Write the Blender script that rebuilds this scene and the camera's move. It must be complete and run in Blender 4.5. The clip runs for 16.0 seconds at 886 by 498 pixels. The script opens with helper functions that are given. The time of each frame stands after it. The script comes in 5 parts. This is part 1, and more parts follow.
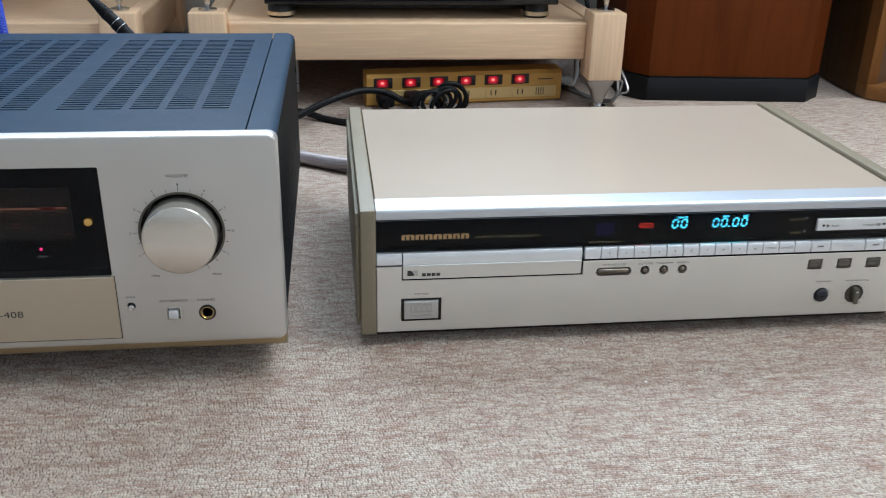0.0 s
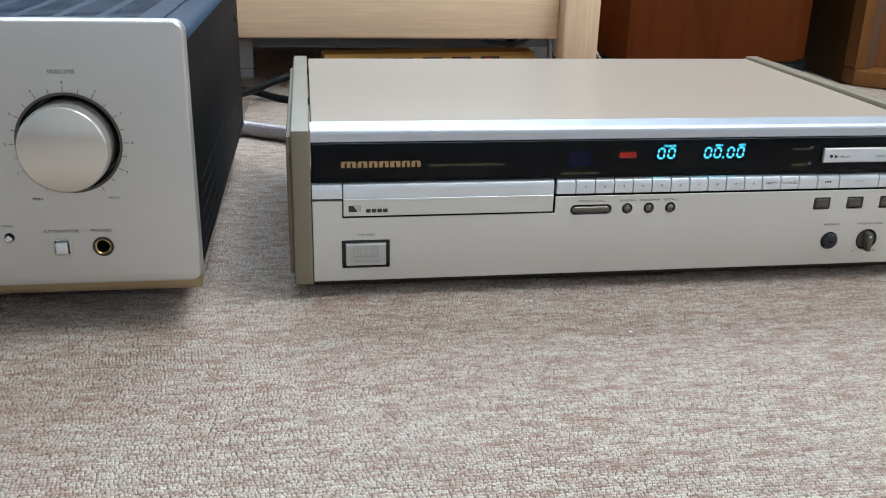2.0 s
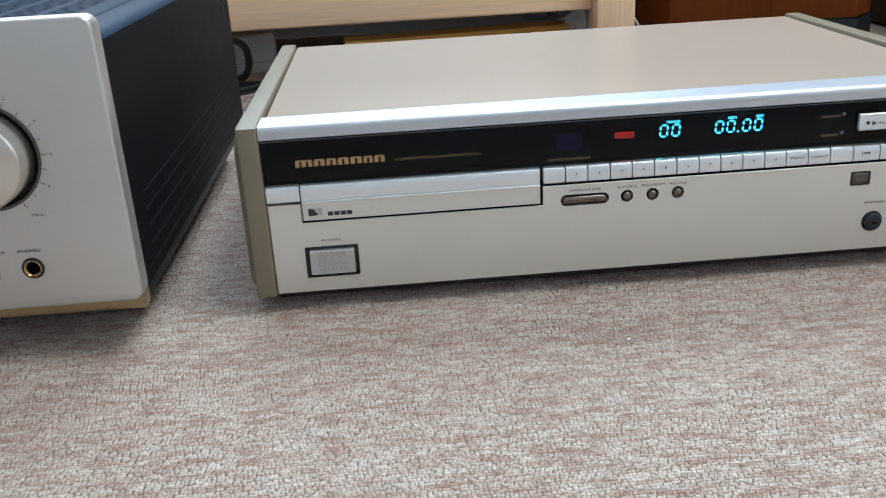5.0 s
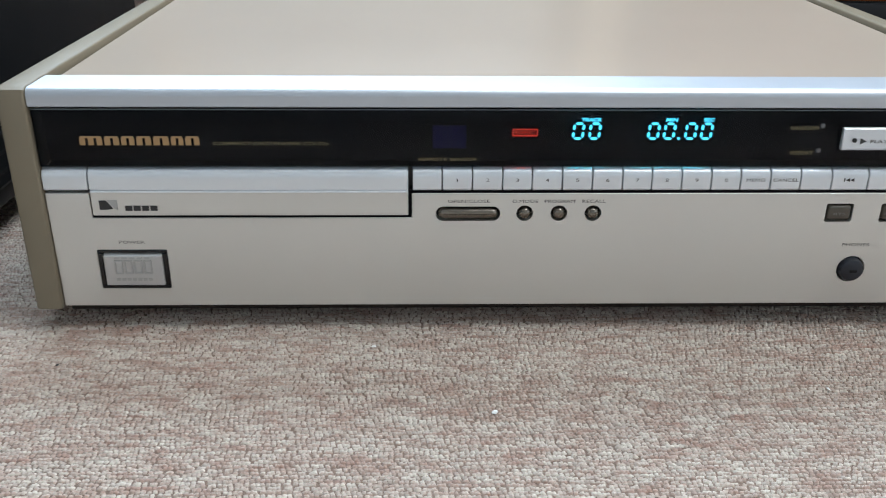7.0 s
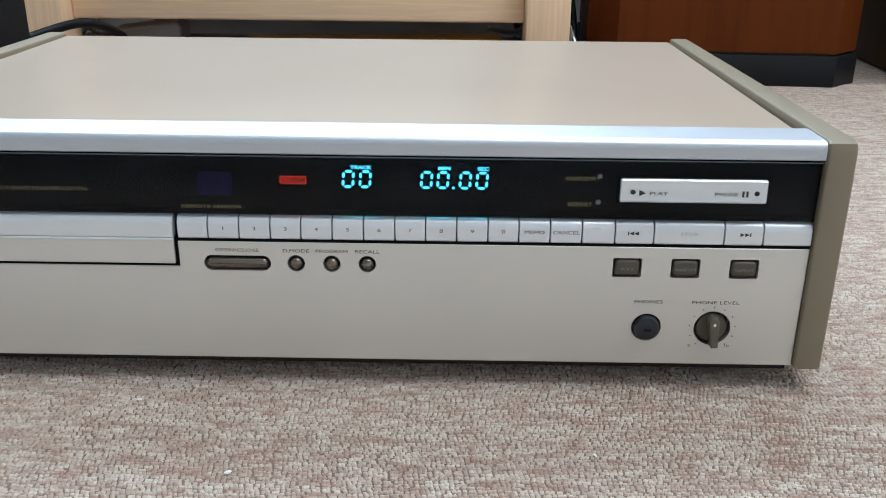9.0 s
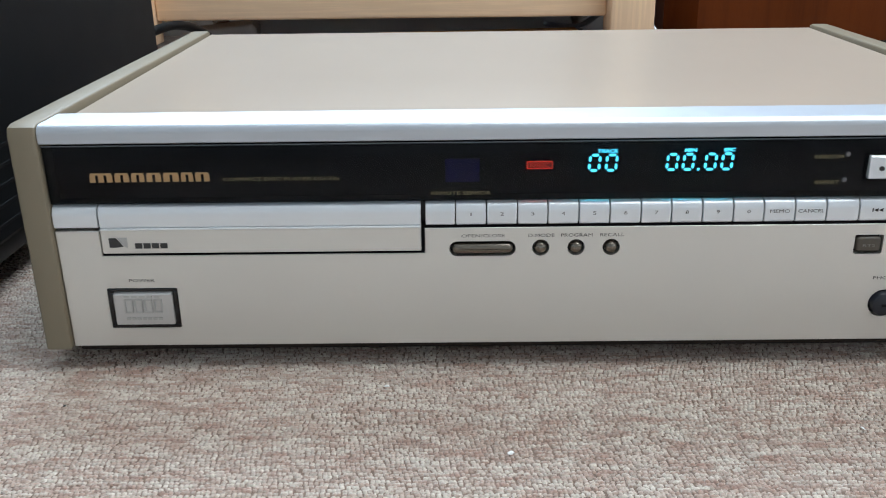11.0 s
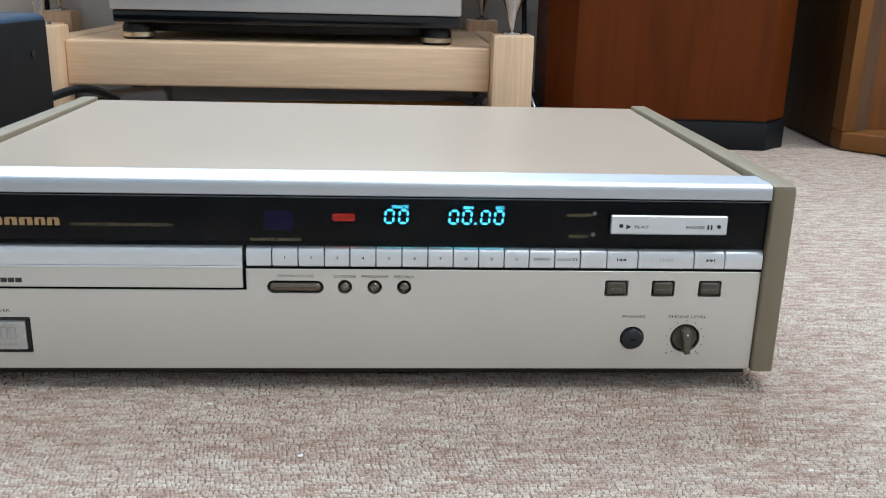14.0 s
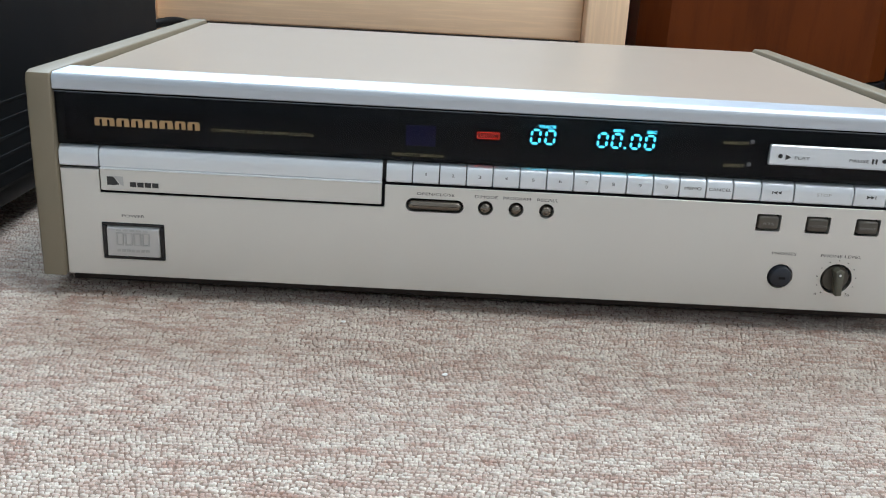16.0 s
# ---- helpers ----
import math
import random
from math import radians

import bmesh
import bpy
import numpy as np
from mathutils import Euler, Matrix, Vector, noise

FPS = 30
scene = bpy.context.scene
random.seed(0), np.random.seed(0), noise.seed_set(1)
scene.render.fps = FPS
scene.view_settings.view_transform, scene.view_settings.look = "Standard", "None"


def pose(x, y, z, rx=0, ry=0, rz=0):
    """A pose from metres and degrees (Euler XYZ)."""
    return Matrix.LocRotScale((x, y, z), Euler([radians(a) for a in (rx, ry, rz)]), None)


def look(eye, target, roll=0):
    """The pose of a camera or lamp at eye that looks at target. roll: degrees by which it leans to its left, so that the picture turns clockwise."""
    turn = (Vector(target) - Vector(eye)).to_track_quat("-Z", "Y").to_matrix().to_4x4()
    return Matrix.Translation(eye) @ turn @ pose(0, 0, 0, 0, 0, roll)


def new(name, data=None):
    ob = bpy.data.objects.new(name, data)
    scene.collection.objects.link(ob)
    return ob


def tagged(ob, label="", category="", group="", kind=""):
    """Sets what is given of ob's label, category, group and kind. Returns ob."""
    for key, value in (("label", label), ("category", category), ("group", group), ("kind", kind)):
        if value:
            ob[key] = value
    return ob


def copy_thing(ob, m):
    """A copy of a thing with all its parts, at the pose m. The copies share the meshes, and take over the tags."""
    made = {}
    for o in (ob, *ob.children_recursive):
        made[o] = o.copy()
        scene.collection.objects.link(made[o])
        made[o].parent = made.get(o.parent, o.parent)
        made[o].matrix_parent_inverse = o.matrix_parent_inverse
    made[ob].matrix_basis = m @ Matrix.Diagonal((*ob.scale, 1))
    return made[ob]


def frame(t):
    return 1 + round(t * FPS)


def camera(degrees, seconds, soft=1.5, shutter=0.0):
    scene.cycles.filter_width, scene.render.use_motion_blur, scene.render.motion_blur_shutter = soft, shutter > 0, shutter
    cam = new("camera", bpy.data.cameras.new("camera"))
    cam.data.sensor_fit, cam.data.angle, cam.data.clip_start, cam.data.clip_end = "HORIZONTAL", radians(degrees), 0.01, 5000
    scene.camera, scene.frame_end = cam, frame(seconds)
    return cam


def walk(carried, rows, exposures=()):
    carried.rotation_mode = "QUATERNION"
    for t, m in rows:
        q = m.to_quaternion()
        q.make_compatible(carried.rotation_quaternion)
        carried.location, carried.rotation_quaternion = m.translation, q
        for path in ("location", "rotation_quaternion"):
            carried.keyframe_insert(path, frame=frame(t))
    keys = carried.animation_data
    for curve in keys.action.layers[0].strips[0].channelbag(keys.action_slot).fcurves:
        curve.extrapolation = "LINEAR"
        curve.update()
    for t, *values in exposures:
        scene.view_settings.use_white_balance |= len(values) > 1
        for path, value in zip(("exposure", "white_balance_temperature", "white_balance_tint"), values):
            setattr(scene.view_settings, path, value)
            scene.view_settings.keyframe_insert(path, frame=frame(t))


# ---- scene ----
cam = camera(52.7, 16.0, 1.0, 0.3)
PATH = [
    (0, (-0.0300, -0.6026, 0.3486), (0.2102, 1.2128, -0.4555), 1.30),
    (0.5, (-0.0272, -0.5770, 0.3132), (0.1845, 1.2610, -0.4465), -1.18),
    (1, (0.0053, -0.5821, 0.2675), (0.2805, 1.2696, -0.4364), -2.51),
    (1.5, (0.0028, -0.5418, 0.2445), (0.2645, 1.3136, -0.4548), 0.27),
    (2, (-0.0003, -0.5411, 0.2421), (0.2889, 1.3056, -0.4694), 1.44),
    (2.5, (-0.0069, -0.5353, 0.2396), (0.3095, 1.3032, -0.4814), 1.70),
    (3, (-0.0019, -0.5394, 0.2425), (0.3132, 1.2944, -0.4910), 1.96),
    (3.5, (-0.0014, -0.5430, 0.2404), (0.3357, 1.2932, -0.4772), 2.43),
    (3.7, (0.0040, -0.5439, 0.2367), (0.3086, 1.3018, -0.4707), 1.64),
    (5.8, (0.1314, -0.3837, 0.2209), (0.1334, 1.4644, -0.5436), -3.31),
    (6, (0.1442, -0.3612, 0.1893), (0.1123, 1.4800, -0.5910), -2.68),
    (6.5, (0.1482, -0.3680, 0.2065), (0.2708, 1.3969, -0.7262), -0.47),
    (7, (0.1625, -0.3638, 0.2059), (0.2097, 1.4581, -0.6177), 0.49),
    (7.5, (0.2048, -0.3809, 0.2129), (0.2507, 1.4184, -0.6591), -0.12),
    (8, (0.2687, -0.3750, 0.1895), (0.2825, 1.4831, -0.5501), -1.33),
    (8.5, (0.2795, -0.3579, 0.1997), (0.2569, 1.5096, -0.5156), -0.03),
    (9, (0.2741, -0.3499, 0.2011), (0.2509, 1.5157, -0.5193), 0.54),
    (9.5, (0.2607, -0.3502, 0.1970), (0.2272, 1.5064, -0.5459), 0.07),
    (10, (0.2411, -0.3505, 0.1850), (0.1358, 1.5055, -0.5525), -1.23),
    (10.2, (0.2222, -0.3511, 0.1887), (0.1509, 1.5097, -0.5408), -0.72),
    (12.3, (0.1513, -0.3819, 0.2040), (0.2027, 1.4880, -0.5050), -1.27),
    (12.5, (0.1780, -0.3864, 0.2107), (0.2833, 1.4903, -0.4725), -0.32),
    (13, (0.2491, -0.3899, 0.2369), (0.3576, 1.4845, -0.4521), 1.14),
    (13.5, (0.2451, -0.4056, 0.2249), (0.3066, 1.4889, -0.4132), 0.60),
    (14, (0.2321, -0.4311, 0.2098), (0.3431, 1.4799, -0.3694), 1.44),
    (14.5, (0.2242, -0.4324, 0.1911), (0.2372, 1.4884, -0.3662), 0.31),
    (15, (0.2168, -0.4311, 0.1797), (0.2035, 1.4666, -0.4514), -0.25),
    (15.5, (0.2105, -0.4298, 0.1815), (0.1736, 1.4634, -0.4624), 1.09),
    (16, (0.1830, -0.4216, 0.1814), (0.2057, 1.4694, -0.4693), 3.17),
]
walk(cam, [(t, look(eye, target, roll)) for t, eye, target, roll in PATH], [(0, -0.07), (1.5, -0.10), (3.5, -0.12), (9, -0.09), (12.5, -0.03), (15, -0.03), (16, -0.03)])

# ---------------------------------------------------------------- world and light
world = bpy.data.worlds.new("sky")
scene.world = world
world.use_nodes = True
wn = world.node_tree.nodes
sky = wn.new("ShaderNodeTexSky")
sky.sky_type = "NISHITA"
sky.sun_disc = False
sky.sun_elevation, sky.sun_rotation = radians(35), radians(160)
wn["Background"].inputs["Strength"].default_value = 0.1
world.node_tree.links.new(sky.outputs["Color"], wn["Background"].inputs["Color"])


def area_light(name, m, sx, sy, power, colour):
    data = bpy.data.lights.new(name, "AREA")
    data.shape, data.size, data.size_y = "RECTANGLE", sx, sy
    data.energy, data.color = power, colour
    ob = new(name, data)
    ob.matrix_world = m
    return ob


# daylight in the openings of the three windows, and the ceiling lamp
area_light("window_light_back", look((0.20, 1.10, 1.45), (0.20, -0.06, 1.0)), 1.7, 1.1, 71, (0.64, 0.81, 0.985))
area_light("window_light_side", look((-1.98, -0.35, 1.4), (0, -0.35, 1.0)), 1.7, 1.2, 0.8, (0.74, 0.87, 1.0))
area_light("ceiling_lamp_light", look((1.15, -0.20, 2.25), (1.15, -0.20, 0)), 1.15, 1.15, 37, (0.912, 0.967, 1.0))
area_light("window_light_corner", look((2.38, -1.55, 1.35), (0.2, -0.3, 0.6)), 1.3, 1.2, 7, (0.87, 0.94, 1.0))


# ---------------------------------------------------------------- materials
def nodes_of(name):
    m = bpy.data.materials.new(name)
    m.use_nodes = True
    nt = m.node_tree
    return m, nt, nt.nodes["Principled BSDF"]


def ramp(nt, src, stops):
    r = nt.nodes.new("ShaderNodeValToRGB")
    els = r.color_ramp.elements
    while len(els) < len(stops):
        els.new(0.5)
    for e, (p, c) in zip(els, stops):
        e.position, e.color = p, (*c, 1)
    nt.links.new(src, r.inputs["Fac"])
    return r.outputs["Color"]


def noise_tex(nt, scale, detail=3.0, stretch=(1, 1, 1), rough=0.55, turn=(0, 0, 0)):
    tc = nt.nodes.new("ShaderNodeTexCoord")
    mp = nt.nodes.new("ShaderNodeMapping")
    mp.inputs["Scale"].default_value = stretch
    mp.inputs["Rotation"].default_value = turn
    nt.links.new(tc.outputs["Object"], mp.inputs["Vector"])
    n = nt.nodes.new("ShaderNodeTexNoise")
    n.inputs["Scale"].default_value = scale
    n.inputs["Detail"].default_value = detail
    n.inputs["Roughness"].default_value = rough
    nt.links.new(mp.outputs["Vector"], n.inputs["Vector"])
    return n.outputs["Fac"]


def bump(nt, bsdf, src, strength, distance):
    b = nt.nodes.new("ShaderNodeBump")
    b.inputs["Strength"].default_value = strength
    b.inputs["Distance"].default_value = distance
    nt.links.new(src, b.inputs["Height"])
    nt.links.new(b.outputs["Normal"], bsdf.inputs["Normal"])


def mixed(nt, a, b, fac):
    m = nt.nodes.new("ShaderNodeMix")
    m.data_type = "RGBA"
    for sock, v in ((m.inputs[0], fac), (m.inputs[6], a), (m.inputs[7], b)):
        if isinstance(v, bpy.types.NodeSocket):
            nt.links.new(v, sock)
        else:
            sock.default_value = v if isinstance(v, float) else (*v, 1)
    return m.outputs[2]


def shade(c, k):
    return tuple(min(1, v * k) for v in c)


def surface(name, colour, rough=0.5, metal=0.0, vary=0.06, grain=0.0, grain_scale=2500, stretch=(1, 1, 1), coat=0.0, spec=0.5, gloss_vary=0.05):
    """A painted, plastic or metal surface with faint blotches, uneven gloss and fine relief."""
    m, nt, b = nodes_of(name)
    big = noise_tex(nt, 14, 4)
    nt.links.new(ramp(nt, big, [(0.3, shade(colour, 1 - vary)), (0.7, shade(colour, 1 + vary))]), b.inputs["Base Color"])
    fine = noise_tex(nt, grain_scale, 2, stretch)
    rr = nt.nodes.new("ShaderNodeMapRange")
    rr.inputs["To Min"].default_value, rr.inputs["To Max"].default_value = max(0, rough - gloss_vary), min(1, rough + gloss_vary)
    nt.links.new(noise_tex(nt, 40, 5), rr.inputs["Value"])
    nt.links.new(rr.outputs["Result"], b.inputs["Roughness"])
    b.inputs["Metallic"].default_value = metal
    b.inputs["Coat Weight"].default_value = coat
    b.inputs["Specular IOR Level"].default_value = spec
    if grain:
        bump(nt, b, fine, grain, 0.0003)
    return m


def glow(name, colour, strength):
    m, nt, b = nodes_of(name)
    b.inputs["Base Color"].default_value = (*shade(colour, 0.4), 1)
    b.inputs["Emission Color"].default_value = (*colour, 1)
    b.inputs["Emission Strength"].default_value = strength
    return m


def neon_rocker(name):
    """Translucent red plastic round a small lamp that sits at the object's origin."""
    m, nt, b = nodes_of(name)
    tc = nt.nodes.new("ShaderNodeTexCoord")
    ln = nt.nodes.new("ShaderNodeVectorMath")
    ln.operation = "LENGTH"
    nt.links.new(tc.outputs["Object"], ln.inputs[0])
    mr = nt.nodes.new("ShaderNodeMapRange")
    mr.inputs["From Max"].default_value = 0.011
    nt.links.new(ln.outputs["Value"], mr.inputs["Value"])
    col = ramp(nt, mr.outputs["Result"], [(0.0, (1.0, 0.66, 0.58)), (0.16, (0.85, 0.22, 0.20)), (0.34, (0.22, 0.006, 0.012)), (0.75, (0.020, 0.0, 0.001)), (1.0, (0.008, 0.0, 0.0))])
    nt.links.new(col, b.inputs["Emission Color"])
    b.inputs["Emission Strength"].default_value = 2.7
    b.inputs["Base Color"].default_value = (0.12, 0.002, 0.004, 1)
    b.inputs["Roughness"].default_value = 0.25
    return m


def timber(name, light, dark, scale=26, along=(1, 12, 12), rough=0.45, coat=0.1, spec=0.5):
    """Wood whose grain runs along the axis that along stretches least."""
    m, nt, b = nodes_of(name)
    rings = noise_tex(nt, scale, 5, tuple(v * 0.35 for v in along), 0.6)
    pores = noise_tex(nt, scale * 9, 3, along, 0.6)
    c1 = ramp(nt, rings, [(0.32, dark), (0.5, light), (0.62, shade(light, 1.08)), (0.75, shade(dark, 1.2))])
    c2 = mixed(nt, c1, shade(dark, 0.75), ramp(nt, pores, [(0.55, (0, 0, 0)), (0.85, (0.3, 0.3, 0.3))]))
    info = nt.nodes.new("ShaderNodeObjectInfo")
    hs = nt.nodes.new("ShaderNodeHueSaturation")
    mr = nt.nodes.new("ShaderNodeMapRange")
    mr.inputs["To Min"].default_value, mr.inputs["To Max"].default_value = 0.92, 1.06
    nt.links.new(info.outputs["Random"], mr.inputs["Value"])
    nt.links.new(mr.outputs["Result"], hs.inputs["Value"])
    nt.links.new(c2, hs.inputs["Color"])
    nt.links.new(hs.outputs["Color"], b.inputs["Base Color"])
    b.inputs["Roughness"].default_value = rough
    b.inputs["Coat Weight"].default_value = coat
    b.inputs["Specular IOR Level"].default_value = spec
    bump(nt, b, pores, 0.15, 0.0004)
    return m


def carpet(name, loops):
    """Mottled beige and dusty-brown loop pile: yarn whose colour runs in short dashes along the rows."""
    m, nt, b = nodes_of(name)
    dash = noise_tex(nt, 400, 3, (0.26, 1.15, 1), 0.70)
    patch = noise_tex(nt, 120, 4, (0.40, 1.5, 1), 0.66)
    broad = noise_tex(nt, 5, 3, (0.8, 1.2, 1))
    pale, rust, umber = (0.742, 0.690, 0.602), (0.385, 0.222, 0.168), (0.200, 0.135, 0.108)
    worn = mixed(nt, pale, rust, ramp(nt, patch, [(0.44, (0.12, 0.12, 0.12)), (0.66, (0.78, 0.78, 0.78))]))
    col = mixed(nt, worn, rust, ramp(nt, dash, [(0.44, (0, 0, 0)), (0.66, (0.62, 0.62, 0.62))]))
    col = mixed(nt, col, pale, ramp(nt, dash, [(0.34, (0.60, 0.60, 0.60)), (0.48, (0, 0, 0))]))
    col = mixed(nt, col, shade(rust, 0.9), ramp(nt, broad, [(0.35, (0, 0, 0)), (0.75, (0.16, 0.16, 0.16))]))
    if loops:
        geo = nt.nodes.new("ShaderNodeNewGeometry")
        col = mixed(nt, col, umber, ramp(nt, geo.outputs["Random Per Island"], [(0.40, (0, 0, 0)), (1.0, (0.34, 0.34, 0.34))]))
        bump(nt, b, noise_tex(nt, 2600, 2, (1, 0.4, 1)), 0.5, 0.0005)
    else:
        v = nt.nodes.new("ShaderNodeTexVoronoi")
        v.inputs["Scale"].default_value = 430
        tc = nt.nodes.new("ShaderNodeTexCoord")
        nt.links.new(tc.outputs["Object"], v.inputs["Vector"])
        bump(nt, b, v.outputs["Distance"], 1.0, 0.003)
        # Umber at the cell edges paints the shade between loops.
        col = mixed(nt, col, umber, ramp(nt, v.outputs["Distance"], [(0.30, (0, 0, 0)), (0.75, (0.55, 0.55, 0.55))]))
    nt.links.new(col, b.inputs["Base Color"])
    b.inputs["Roughness"].default_value = 0.95
    b.inputs["Specular IOR Level"].default_value = 0.15
    b.inputs["Sheen Weight"].default_value = 0.15
    return m


def tinted_glass(name):
    m, nt, b = nodes_of(name)
    b.inputs["Base Color"].default_value = (0.003, 0.0035, 0.005, 1)
    b.inputs["Roughness"].default_value = 0.09
    b.inputs["Specular IOR Level"].default_value = 0.3
    t = nt.nodes.new("ShaderNodeBsdfTransparent")
    t.inputs["Color"].default_value = (0.75, 0.8, 0.85, 1)
    mx = nt.nodes.new("ShaderNodeMixShader")
    mx.inputs["Fac"].default_value = 0.5
    nt.links.new(t.outputs[0], mx.inputs[1])
    nt.links.new(b.outputs[0], mx.inputs[2])
    nt.links.new(mx.outputs[0], nt.nodes["Material Output"].inputs["Surface"])
    return m


